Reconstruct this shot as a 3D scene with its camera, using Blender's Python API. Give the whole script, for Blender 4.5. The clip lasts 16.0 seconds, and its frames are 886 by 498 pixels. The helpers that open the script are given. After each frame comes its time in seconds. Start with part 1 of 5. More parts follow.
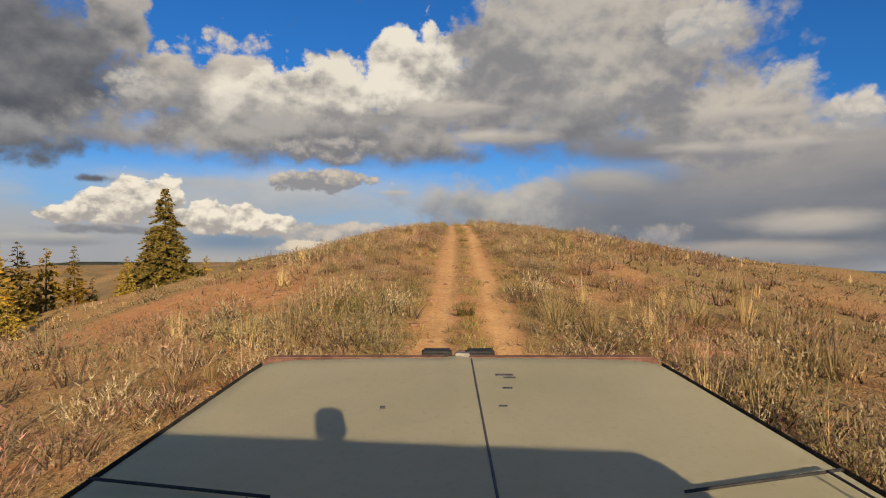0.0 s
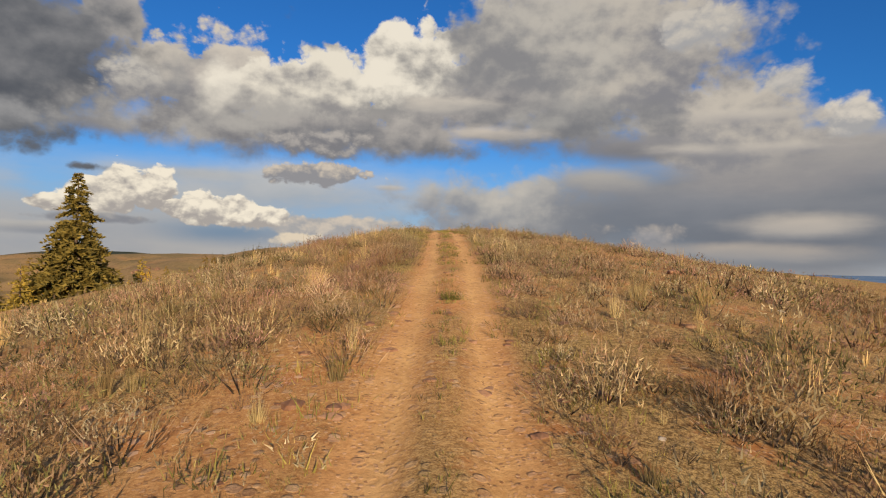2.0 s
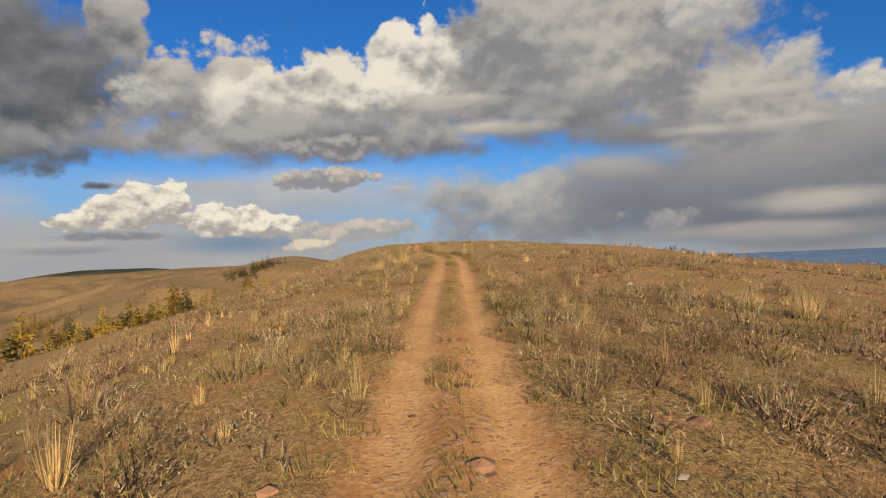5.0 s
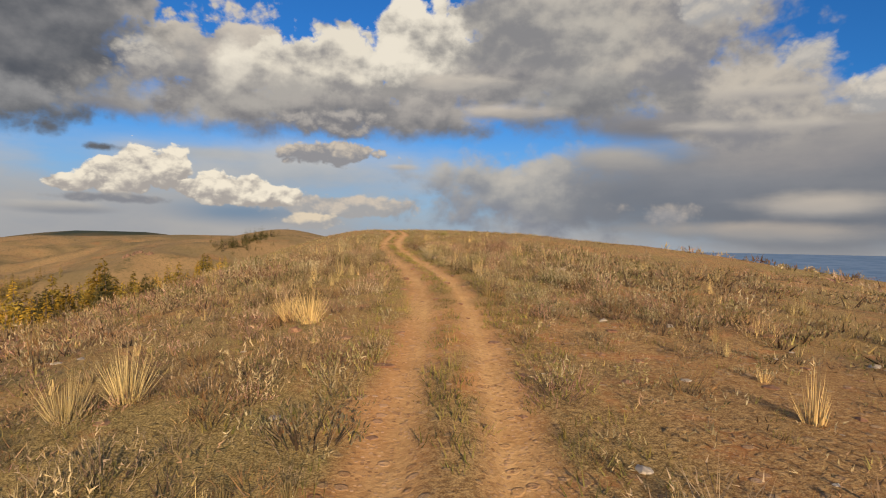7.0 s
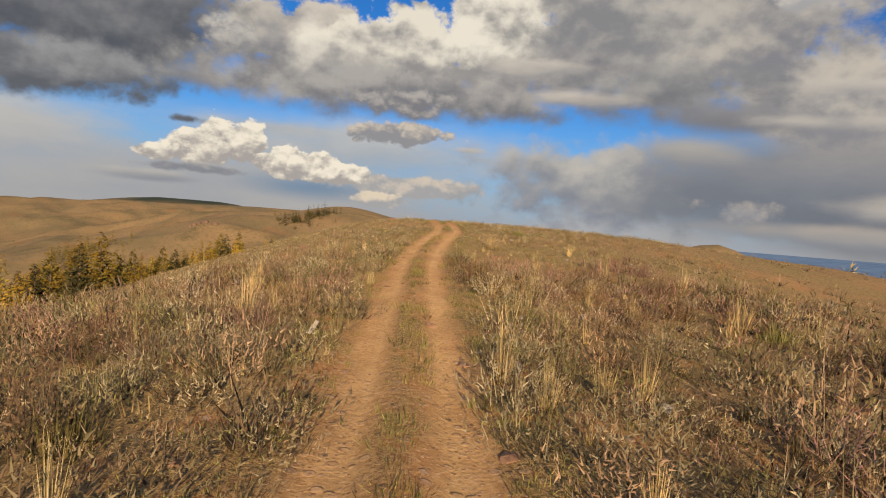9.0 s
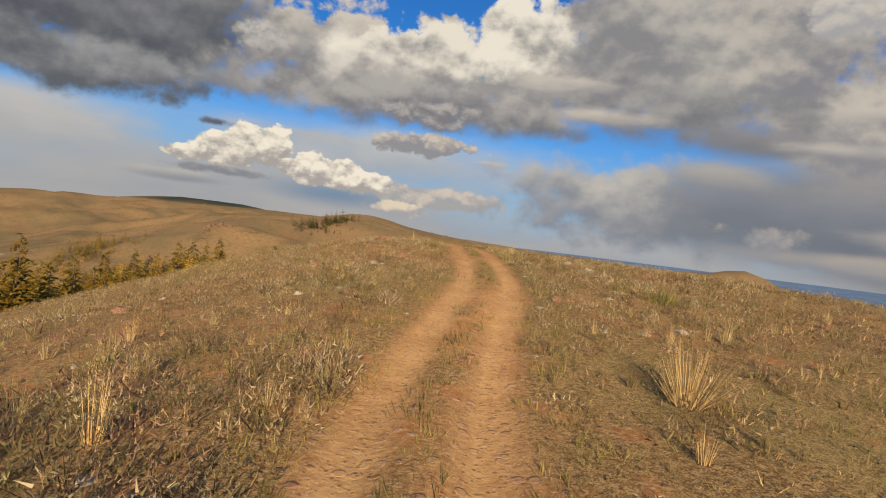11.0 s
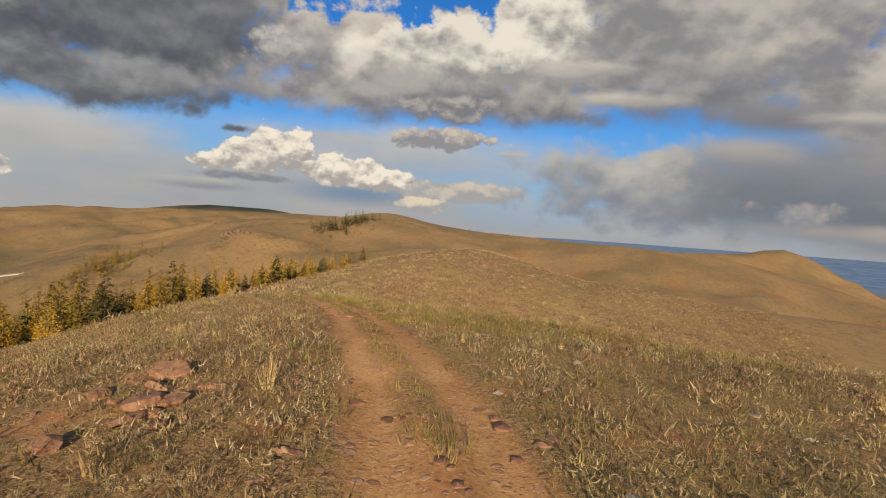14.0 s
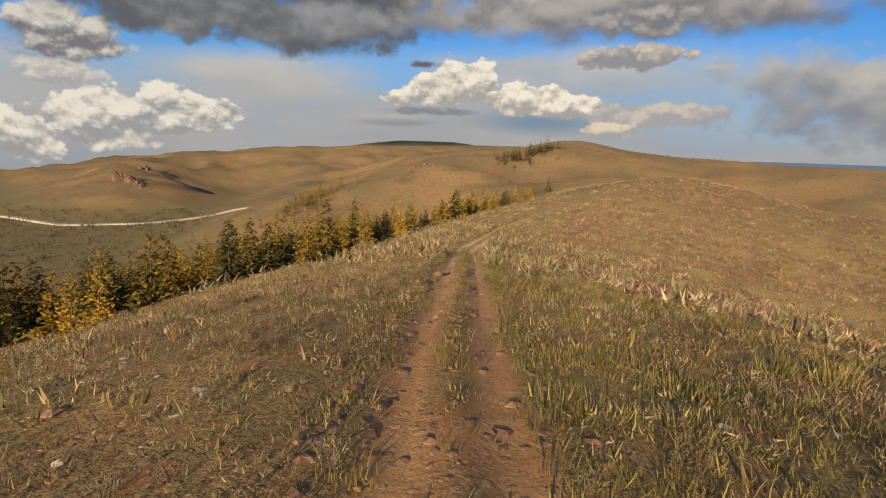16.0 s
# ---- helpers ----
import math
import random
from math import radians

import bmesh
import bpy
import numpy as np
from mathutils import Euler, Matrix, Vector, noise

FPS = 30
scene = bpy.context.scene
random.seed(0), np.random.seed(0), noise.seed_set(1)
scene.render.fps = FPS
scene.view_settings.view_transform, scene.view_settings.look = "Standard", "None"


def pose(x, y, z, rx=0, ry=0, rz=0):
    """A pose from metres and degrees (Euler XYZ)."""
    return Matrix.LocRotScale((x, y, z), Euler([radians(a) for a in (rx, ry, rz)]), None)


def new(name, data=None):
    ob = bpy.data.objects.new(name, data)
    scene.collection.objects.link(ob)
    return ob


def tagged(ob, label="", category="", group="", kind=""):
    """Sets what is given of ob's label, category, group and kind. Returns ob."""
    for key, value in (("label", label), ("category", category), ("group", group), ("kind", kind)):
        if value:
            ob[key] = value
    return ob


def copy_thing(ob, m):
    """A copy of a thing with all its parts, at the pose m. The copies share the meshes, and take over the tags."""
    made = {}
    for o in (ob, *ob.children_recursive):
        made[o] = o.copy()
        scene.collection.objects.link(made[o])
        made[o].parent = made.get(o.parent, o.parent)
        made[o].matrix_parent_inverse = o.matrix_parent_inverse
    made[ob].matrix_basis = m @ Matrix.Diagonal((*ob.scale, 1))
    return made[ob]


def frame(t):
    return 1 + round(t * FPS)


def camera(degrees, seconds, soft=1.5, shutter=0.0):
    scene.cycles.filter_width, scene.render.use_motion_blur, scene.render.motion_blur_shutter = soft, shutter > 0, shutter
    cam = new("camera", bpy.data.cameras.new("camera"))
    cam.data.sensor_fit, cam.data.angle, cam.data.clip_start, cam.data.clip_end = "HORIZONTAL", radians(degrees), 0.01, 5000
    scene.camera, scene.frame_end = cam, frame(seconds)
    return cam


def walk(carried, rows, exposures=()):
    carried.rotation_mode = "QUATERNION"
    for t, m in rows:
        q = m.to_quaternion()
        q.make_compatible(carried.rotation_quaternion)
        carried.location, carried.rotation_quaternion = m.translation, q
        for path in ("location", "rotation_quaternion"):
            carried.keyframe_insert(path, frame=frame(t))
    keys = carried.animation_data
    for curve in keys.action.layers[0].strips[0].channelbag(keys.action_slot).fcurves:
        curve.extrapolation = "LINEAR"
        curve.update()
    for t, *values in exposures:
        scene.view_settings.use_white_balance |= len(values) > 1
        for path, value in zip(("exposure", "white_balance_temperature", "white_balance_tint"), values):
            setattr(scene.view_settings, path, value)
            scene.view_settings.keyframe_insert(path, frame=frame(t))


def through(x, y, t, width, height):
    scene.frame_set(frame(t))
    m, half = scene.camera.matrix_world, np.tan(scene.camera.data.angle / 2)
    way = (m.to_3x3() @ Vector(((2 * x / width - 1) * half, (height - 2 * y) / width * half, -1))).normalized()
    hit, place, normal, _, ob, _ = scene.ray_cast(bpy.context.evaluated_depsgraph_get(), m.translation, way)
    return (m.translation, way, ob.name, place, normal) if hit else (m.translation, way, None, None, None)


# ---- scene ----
cam = camera(76.18, 16.0, soft=1.1)
walk(cam, [
    (0.0, pose(0.00, 0.00, 0.00, 91.90, 0.00, 0.00)),
    (0.5, pose(0.14, 3.89, 0.43, 91.69, -0.35, -0.52)),
    (1.0, pose(0.36, 7.62, 0.86, 91.20, 0.32, -0.62)),
    (1.5, pose(0.53, 11.35, 1.33, 92.34, -1.08, -1.36)),
    (2.0, pose(0.64, 15.08, 1.76, 91.51, -1.19, -0.73)),
    (2.5, pose(0.70, 18.60, 2.20, 93.20, -1.58, 0.11)),
    (3.0, pose(0.75, 22.07, 2.75, 93.23, -0.17, 1.09)),
    (3.5, pose(0.83, 25.52, 3.23, 92.96, 0.44, 0.94)),
    (4.0, pose(1.02, 29.14, 3.68, 92.43, 1.89, 0.61)),
    (4.5, pose(1.06, 33.35, 4.20, 91.85, 2.44, 0.59)),
    (5.0, pose(1.08, 38.01, 4.76, 91.25, 2.29, 0.74)),
    (5.5, pose(1.08, 42.99, 5.30, 90.67, 1.65, 0.95)),
    (6.0, pose(1.06, 48.18, 5.62, 90.14, 0.72, 1.08)),
    (6.5, pose(1.04, 53.42, 5.80, 89.71, -0.30, 1.00)),
    (7.0, pose(1.09, 58.60, 6.18, 89.40, -1.19, 0.59)),
    (7.5, pose(1.16, 63.57, 6.58, 90.03, -2.79, 0.20)),
    (8.0, pose(1.16, 68.34, 6.80, 88.51, -3.59, 0.87)),
    (8.5, pose(0.93, 73.23, 7.07, 87.30, -3.27, 3.73)),
    (9.0, pose(0.22, 77.91, 7.24, 87.48, -4.50, 6.95)),
    (9.5, pose(-0.41, 82.71, 7.37, 87.37, -5.50, 8.80)),
    (10.0, pose(-1.13, 87.46, 7.51, 87.67, -6.28, 9.55)),
    (10.5, pose(-1.85, 92.04, 7.68, 88.07, -6.83, 9.50)),
    (11.0, pose(-2.51, 96.32, 7.87, 88.49, -7.16, 8.91)),
    (11.5, pose(-3.05, 100.15, 8.07, 88.90, -7.28, 8.07)),
    (12.0, pose(-3.38, 103.41, 8.35, 89.22, -7.18, 7.26)),
    (12.5, pose(-3.59, 106.53, 8.64, 89.11, -4.39, 6.80)),
    (13.0, pose(-3.77, 109.64, 8.85, 88.78, -2.20, 6.70)),
    (13.5, pose(-4.25, 113.26, 9.04, 88.62, -2.79, 7.34)),
    (14.0, pose(-5.19, 117.86, 9.37, 87.64, -4.09, 11.38)),
    (14.5, pose(-6.07, 122.59, 9.53, 84.68, -3.59, 15.58)),
    (15.0, pose(-7.77, 127.02, 9.30, 81.90, -2.89, 22.31)),
    (15.5, pose(-9.63, 130.83, 8.98, 80.25, -2.69, 26.71)),
    (16.0, pose(-11.31, 133.88, 8.56, 79.68, -1.88, 29.76)),
], exposures=[(0.0, 0.25), (16.0, 0.25)])

# ---- sun and sky ----
SUN_EL, SUN_AZ = 14.5, 166.3        # low evening sun behind the camera; azimuth clockwise from +y
sun = new("sun", bpy.data.lights.new("sun", "SUN"))
sun.data.energy, sun.data.angle, sun.data.color = 5.0, radians(0.5), (1.0, 0.78, 0.52)
sun.rotation_euler = (radians(90 - SUN_EL), 0, radians(180 - SUN_AZ))

world = bpy.data.worlds.new("sky")
scene.world = world
world.use_nodes = True
WN, WL = world.node_tree.nodes, world.node_tree.links
WN.clear()
SKY_STRENGTH = 0.1


def wire(links, node, slot, value):
    if hasattr(value, "is_output"):
        links.new(value, node.inputs[slot])
    else:
        node.inputs[slot].default_value = value


def calc(nodes, links, op, a, b=0.0, c=0.0, clamp=False):
    n = nodes.new("ShaderNodeMath")
    n.operation, n.use_clamp = op, clamp
    wire(links, n, 0, a), wire(links, n, 1, b), wire(links, n, 2, c)
    return n.outputs[0]


def blend(nodes, links, fac, a, b, kind="MIX"):
    n = nodes.new("ShaderNodeMix")
    n.data_type, n.blend_type = "RGBA", kind
    wire(links, n, 0, fac), wire(links, n, 6, a), wire(links, n, 7, b)
    return n.outputs[2]


def smooth(nodes, links, v, lo, hi, a=0.0, b=1.0):
    n = nodes.new("ShaderNodeMapRange")
    n.interpolation_type = "SMOOTHSTEP"
    for i, x in enumerate((v, lo, hi, a, b)):
        wire(links, n, i, x)
    return n.outputs[0]


def fuzz(nodes, links, vec, scale, detail=5.0, rough=0.55, lac=2.0):
    n = nodes.new("ShaderNodeTexNoise")
    wire(links, n, "Vector", vec)
    for k, x in (("Scale", scale), ("Detail", detail), ("Roughness", rough), ("Lacunarity", lac)):
        n.inputs[k].default_value = x
    return n


def puff_group():
    """One cloud laid over what is behind it, in degrees of azimuth and height."""
    g = bpy.data.node_groups.new("cloud", "ShaderNodeTree")
    for name, kind in (("Under", "NodeSocketColor"), ("Az", "NodeSocketFloat"), ("El", "NodeSocketFloat"), ("Edge", "NodeSocketFloat"),
                       ("Relief", "NodeSocketFloat"), ("A", "NodeSocketFloat"), ("E", "NodeSocketFloat"), ("RX", "NodeSocketFloat"),
                       ("RY", "NodeSocketFloat"), ("Rag", "NodeSocketFloat"), ("Soft", "NodeSocketFloat"), ("Slope", "NodeSocketFloat"), ("Lift", "NodeSocketFloat"),
                       ("Grain", "NodeSocketFloat"), ("Top", "NodeSocketColor"), ("Base", "NodeSocketColor")):
        g.interface.new_socket(name=name, in_out="INPUT", socket_type=kind)
    g.interface.new_socket(name="Color", in_out="OUTPUT", socket_type="NodeSocketColor")
    N, L = g.nodes, g.links
    i, o = N.new("NodeGroupInput"), N.new("NodeGroupOutput")
    s = i.outputs
    dx = calc(N, L, "DIVIDE", calc(N, L, "SUBTRACT", s["Az"], s["A"]), s["RX"])
    dy = calc(N, L, "DIVIDE", calc(N, L, "SUBTRACT", s["El"], s["E"]), s["RY"])
    dy = calc(N, L, "MULTIPLY_ADD", dx, s["Slope"], dy)
    r = calc(N, L, "SQRT", calc(N, L, "ADD", calc(N, L, "MULTIPLY", dx, dx), calc(N, L, "MULTIPLY", dy, dy)))
    d = calc(N, L, "MULTIPLY_ADD", s["Edge"], s["Rag"], calc(N, L, "SUBTRACT", 1.0, r))
    alpha = smooth(N, L, d, 0.0, s["Soft"])
    shade = calc(N, L, "MULTIPLY_ADD", s["Relief"], s["Grain"], calc(N, L, "MULTIPLY_ADD", dy, 0.5, s["Lift"]))
    shade = smooth(N, L, shade, 0.0, 1.0)
    L.new(blend(N, L, alpha, s["Under"], blend(N, L, shade, s["Base"], s["Top"])), o.inputs[0])
    return g


def build_sky():
    N, L = WN, WL
    sky = N.new("ShaderNodeTexSky")
    sky.sky_type, sky.sun_disc = "NISHITA", False
    sky.sun_elevation, sky.sun_rotation = radians(SUN_EL), radians(SUN_AZ)
    sky.air_density, sky.dust_density, sky.ozone_density = 1.0, 0.2, 4.0
    co = N.new("ShaderNodeTexCoord").outputs["Generated"]
    xyz = N.new("ShaderNodeSeparateXYZ")
    L.new(co, xyz.inputs[0])
    az = calc(N, L, "MULTIPLY", calc(N, L, "ARCTAN2", calc(N, L, "MULTIPLY", xyz.outputs[0], -1.0), xyz.outputs[1]), 57.2958)
    el = calc(N, L, "MULTIPLY", calc(N, L, "ARCSINE", xyz.outputs[2]), 57.2958)

    def plane(fx, fy, ox=0.0, oy=0.0):
        n = N.new("ShaderNodeCombineXYZ")
        wire(L, n, 0, calc(N, L, "MULTIPLY_ADD", az, fx, ox)), wire(L, n, 1, calc(N, L, "MULTIPLY_ADD", el, fy, oy))
        return n.outputs[0]

    def lumps(vec, detail, smoothness):
        """Cauliflower shapes: rounded cells within rounded cells, bent by slow noise."""
        bend = fuzz(N, L, vec, 1.2, 3.0, 0.5).outputs["Color"]
        mix = N.new("ShaderNodeVectorMath")
        mix.operation = "MULTIPLY_ADD"
        L.new(bend, mix.inputs[0]), L.new(vec, mix.inputs[2])
        mix.inputs[1].default_value = (0.45, 0.45, 0.0)
        v = N.new("ShaderNodeTexVoronoi")
        v.voronoi_dimensions, v.feature = "2D", "SMOOTH_F1"
        L.new(mix.outputs[0], v.inputs["Vector"])
        for key, x in (("Scale", 1.5), ("Detail", detail), ("Roughness", 0.5), ("Lacunarity", 2.3), ("Smoothness", smoothness)):
            v.inputs[key].default_value = x
        return calc(N, L, "MULTIPLY_ADD", v.outputs["Distance"], -0.9, 0.72)

    lump = lumps(plane(0.16, 0.19), 3.0, 0.5)
    soft, soft_up = lumps(plane(0.13, 0.17), 1.6, 1.0), lumps(plane(0.13, 0.17, 0.02, 0.22), 1.6, 1.0)
    slow = calc(N, L, "SUBTRACT", fuzz(N, L, plane(0.07, 0.10), 1.0, 5.0, 0.5).outputs[0], 0.5)
    wisp = calc(N, L, "SUBTRACT", fuzz(N, L, plane(0.05, 0.16), 1.6, 7.0, 0.55).outputs[0], 0.5)
    puffy = calc(N, L, "MULTIPLY_ADD", slow, 0.7, lump)
    light = calc(N, L, "MULTIPLY_ADD", slow, 2.2, calc(N, L, "MULTIPLY", calc(N, L, "SUBTRACT", soft, soft_up), 1.2))
    light = calc(N, L, "MULTIPLY_ADD", lump, 0.35, calc(N, L, "SUBTRACT", light, 0.12))
    small, small_up = lumps(plane(0.27, 0.36, 7.0, 3.0), 3.0, 0.85), lumps(plane(0.27, 0.36, 7.02, 3.22), 3.0, 0.85)
    crisp = calc(N, L, "MULTIPLY_ADD", small, 0.6, calc(N, L, "MULTIPLY_ADD", slow, 0.5, calc(N, L, "MULTIPLY", lump, 0.4)))
    crest = calc(N, L, "MULTIPLY_ADD", small, 0.5, calc(N, L, "SUBTRACT", calc(N, L, "MULTIPLY", calc(N, L, "SUBTRACT", small, small_up), 0.9), 0.18))
    puffy = calc(N, L, "MULTIPLY_ADD", calc(N, L, "SUBTRACT", small, 0.3), 0.2, puffy)
    light = calc(N, L, "MULTIPLY_ADD", calc(N, L, "SUBTRACT", small, small_up), 0.25, calc(N, L, "MULTIPLY", light, 0.75))
    veil = calc(N, L, "MULTIPLY_ADD", wisp, 1.0, slow)
    # large forms: billows lit from above, with a fine ragged rim
    warp = fuzz(N, L, plane(0.10, 0.13, 3.0, 1.0), 1.0, 8.0, 0.56).outputs[0]
    warp_up = fuzz(N, L, plane(0.10, 0.13, 3.02, 1.11), 1.0, 8.0, 0.56).outputs[0]
    fringe = calc(N, L, "SUBTRACT", fuzz(N, L, plane(0.5, 0.62), 1.0, 6.0, 0.6).outputs[0], 0.5)
    bulky = calc(N, L, "MULTIPLY_ADD", fringe, 0.5, calc(N, L, "MULTIPLY_ADD", lump, 0.7, calc(N, L, "MULTIPLY_ADD", small, 0.35, -0.12)))
    swell = calc(N, L, "MULTIPLY_ADD", calc(N, L, "SUBTRACT", warp, warp_up), 2.2, calc(N, L, "MULTIPLY", calc(N, L, "SUBTRACT", warp, 0.5), 1.5))
    swell = calc(N, L, "MULTIPLY_ADD", calc(N, L, "SUBTRACT", soft, soft_up), 0.45, swell)
    deep = blend(N, L, 1.0, sky.outputs[0], (0.22, 0.62, 1.0, 1), "MULTIPLY")
    col = blend(N, L, smooth(N, L, el, 15.0, -2.0), deep, (2.6, 4.0, 5.6, 1))
    group = puff_group()
    k = 0.78 / SKY_STRENGTH

    def puff(a, e, rx, ry, rag=0.9, soft=0.25, lift=0.5, grain=1.0, top=(0.86, 0.80, 0.71), base=(0.36, 0.35, 0.37), veiled=False, slope=0.0, fine=False, bulk=False):
        nonlocal col
        n = N.new("ShaderNodeGroup")
        n.node_tree = group
        for name, v in (("Under", col), ("Az", az), ("El", el), ("Edge", veil if veiled else crisp if fine else bulky if bulk else puffy), ("Relief", veil if veiled else crest if fine else swell if bulk else light), ("A", a), ("E", e), ("RX", rx), ("RY", ry),
                        ("Rag", rag), ("Soft", soft), ("Slope", slope), ("Lift", lift), ("Grain", grain),
                        ("Top", (top[0] * k * 1.02, top[1] * k, top[2] * k * 0.94, 1)), ("Base", (base[0] * k * 1.02, base[1] * k, base[2] * k * 0.95, 1))):
            wire(L, n, name, v)
        col = n.outputs[0]

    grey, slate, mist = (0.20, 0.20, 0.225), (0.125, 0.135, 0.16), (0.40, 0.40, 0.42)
    # thin veils low over the land
    puff(28, 1.0, 36, 7.5, 0.8, 0.7, 0.5, 0.9, (0.46, 0.46, 0.48), (0.30, 0.34, 0.42), True)
    puff(66, 1.0, 30, 8.0, 0.8, 0.7, 0.5, 0.9, (0.50, 0.50, 0.51), (0.30, 0.34, 0.42), True)
    puff(0, -2.0, 400, 8.0, 0.6, 0.9, 0.5, 0.9, (0.46, 0.45, 0.46), (0.30, 0.33, 0.39), True)
    puff(47, 5.4, 15, 3.6, 0.7, 0.8, 0.6, 0.9, (0.55, 0.54, 0.54), (0.35, 0.37, 0.42), True)
    puff(22, 7.8, 11, 1.2, 0.9, 0.9, 0.6, 0.9, (0.46, 0.47, 0.49), (0.30, 0.35, 0.42), True)
    puff(20, 2.7, 11, 1.7, 0.9, 1.0, 0.4, 0.5, (0.26, 0.34, 0.46), (0.18, 0.27, 0.40), True)
    puff(16, 6.6, 30, 4.2, 0.8, 0.9, 0.55, 0.9, (0.54, 0.55, 0.58), (0.34, 0.40, 0.49), True)
    # rows of bright cumulus over the hills
    puff(10.4, 3.4, 8.0, 1.3, 1.0, 0.3, 0.5, 1.0, (0.66, 0.58, 0.51), mist, fine=True)
    puff(13.7, 1.9, 3.6, 0.9, 1.0, 0.3, 0.6, 1.0, (0.78, 0.67, 0.54), mist, fine=True)
    for a, e, rx, ry in ((34.2, 4.5, 2.2, 0.9), (31.6, 5.4, 2.6, 1.8), (29.0, 6.0, 2.6, 2.3), (26.6, 6.2, 2.0, 2.2), (24.4, 4.6, 2.0, 1.0), (22.4, 4.7, 2.8, 1.5), (19.6, 4.8, 2.2, 1.5), (17.0, 4.2, 2.4, 1.1)):
        puff(a, e, rx, ry, 0.9, 0.16, 0.68, 1.1, (0.94, 0.86, 0.74), (0.42, 0.39, 0.38), fine=True)
    puff(31.0, 3.4, 6.5, 0.5, 1.2, 0.6, 0.3, 0.8, (0.40, 0.39, 0.40), (0.26, 0.27, 0.31), fine=True)
    puff(34.0, 2.3, 6.0, 0.8, 1.6, 0.6, 0.4, 0.9, (0.6, 0.56, 0.52), (0.27, 0.29, 0.34), True)
    for a, e, rx, ry in ((60.5, 1.2, 5.0, 2.7), (55.5, 2.2, 2.8, 2.5), (52.5, 2.3, 3.4, 1.6), (65.4, -0.4, 2.8, 1.9), (68.5, 0.2, 2.4, 2.6), (75.0, 3.0, 5.0, 4.0)):
        puff(a, e, rx, ry, 0.9, 0.16, 0.68, 1.1, fine=True)
    puff(63.0, 4.9, 3.2, 1.3, 0.9, 0.4, 0.6, 0.9, (0.7, 0.66, 0.62), mist, fine=True)
    puff(11.6, 8.6, 4.8, 1.2, 1.1, 0.25, 0.45, 1.0, (0.66, 0.58, 0.50), (0.30, 0.30, 0.33), fine=True)
    puff(4.8, 7.5, 2.4, 0.45, 0.9, 0.8, 0.5, 0.8, (0.66, 0.60, 0.54), (0.40, 0.41, 0.45), True)
    puff(31.6, 7.7, 2.2, 0.55, 1.5, 0.7, 0.1, 0.3, (0.2, 0.21, 0.25), slate, fine=True)
    # bank of cloud and rain to the right
    puff(-8, 5.0, 16, 5.2, 0.6, 0.6, 0.5, 0.8, (0.48, 0.47, 0.47), (0.25, 0.27, 0.33))
    puff(-32, 5.5, 26, 7.5, 0.6, 0.6, 0.4, 0.9, (0.31, 0.31, 0.335), (0.17, 0.19, 0.235), True)
    puff(-20, 5.2, 20, 4.2, 0.9, 1.0, 0.4, 0.9, (0.27, 0.28, 0.32), (0.16, 0.185, 0.235), True)
    puff(-20.1, 3.3, 3.2, 1.3, 1.2, 0.8, 0.6, 0.7, (0.48, 0.43, 0.40), (0.33, 0.33, 0.36))
    puff(-33.0, 3.9, 7.0, 1.5, 0.9, 0.8, 0.6, 0.7, (0.56, 0.50, 0.45), (0.34, 0.34, 0.36), True)
    puff(-28.0, 1.6, 12.0, 1.2, 1.4, 0.9, 0.5, 0.7, (0.45, 0.40, 0.37), (0.27, 0.29, 0.33), True)
    puff(-6.0, 5.8, 9.5, 3.4, 0.6, 0.9, 0.55, 0.9, (0.56, 0.53, 0.50), (0.27, 0.29, 0.335), bulk=True)
    puff(-17.0, 8.2, 6.0, 1.6, 0.9, 0.8, 0.5, 0.9, (0.44, 0.42, 0.41), (0.24, 0.25, 0.29), True, -0.3)
    # the great deck, back to front: the streaked right wing
    puff(-33.0, 9.6, 14, 3.6, 0.45, 0.5, 0.50, 0.9, (0.50, 0.46, 0.43), (0.26, 0.26, 0.29), veiled=True, slope=0.12)
    puff(-31.6, 16.2, 2.6, 1.6, 1.1, 0.6, 0.6, 0.8, (0.58, 0.55, 0.53), mist, fine=True)
    puff(-36.6, 12.6, 2.6, 1.9, 0.8, 0.35, 0.62, 0.8, (0.68, 0.63, 0.58), mist, fine=True)
    puff(-26.0, 13.2, 10.5, 5.0, 0.5, 0.35, 0.54, 1.1, (0.58, 0.53, 0.48), (0.27, 0.27, 0.30), bulk=True, slope=-0.25)
    puff(-15.5, 20.0, 17.5, 8.2, 0.45, 0.3, 0.54, 1.2, (0.54, 0.50, 0.46), (0.25, 0.25, 0.28), bulk=True)
    puff(-24.8, 21.6, 4.2, 2.2, 0.9, 0.4, 0.6, 0.8, (0.60, 0.56, 0.52), mist, fine=True)
    # cauliflower heads along its upper rim
    puff(30.2, 21.0, 3.2, 3.8, 0.7, 0.25, 0.6, 0.8, (0.54, 0.50, 0.47), (0.26, 0.26, 0.28), bulk=True)
    puff(24.6, 16.6, 4.6, 4.2, 0.8, 0.22, 0.62, 0.9, (0.60, 0.55, 0.50), (0.28, 0.28, 0.30), bulk=True)
    puff(20.0, 17.0, 5.4, 5.2, 0.7, 0.2, 0.60, 0.9, (0.66, 0.60, 0.54), (0.29, 0.28, 0.30), bulk=True)
    puff(12.5, 16.2, 8.6, 5.0, 0.7, 0.18, 0.52, 1.5, (0.84, 0.78, 0.69), (0.31, 0.30, 0.31), bulk=True)
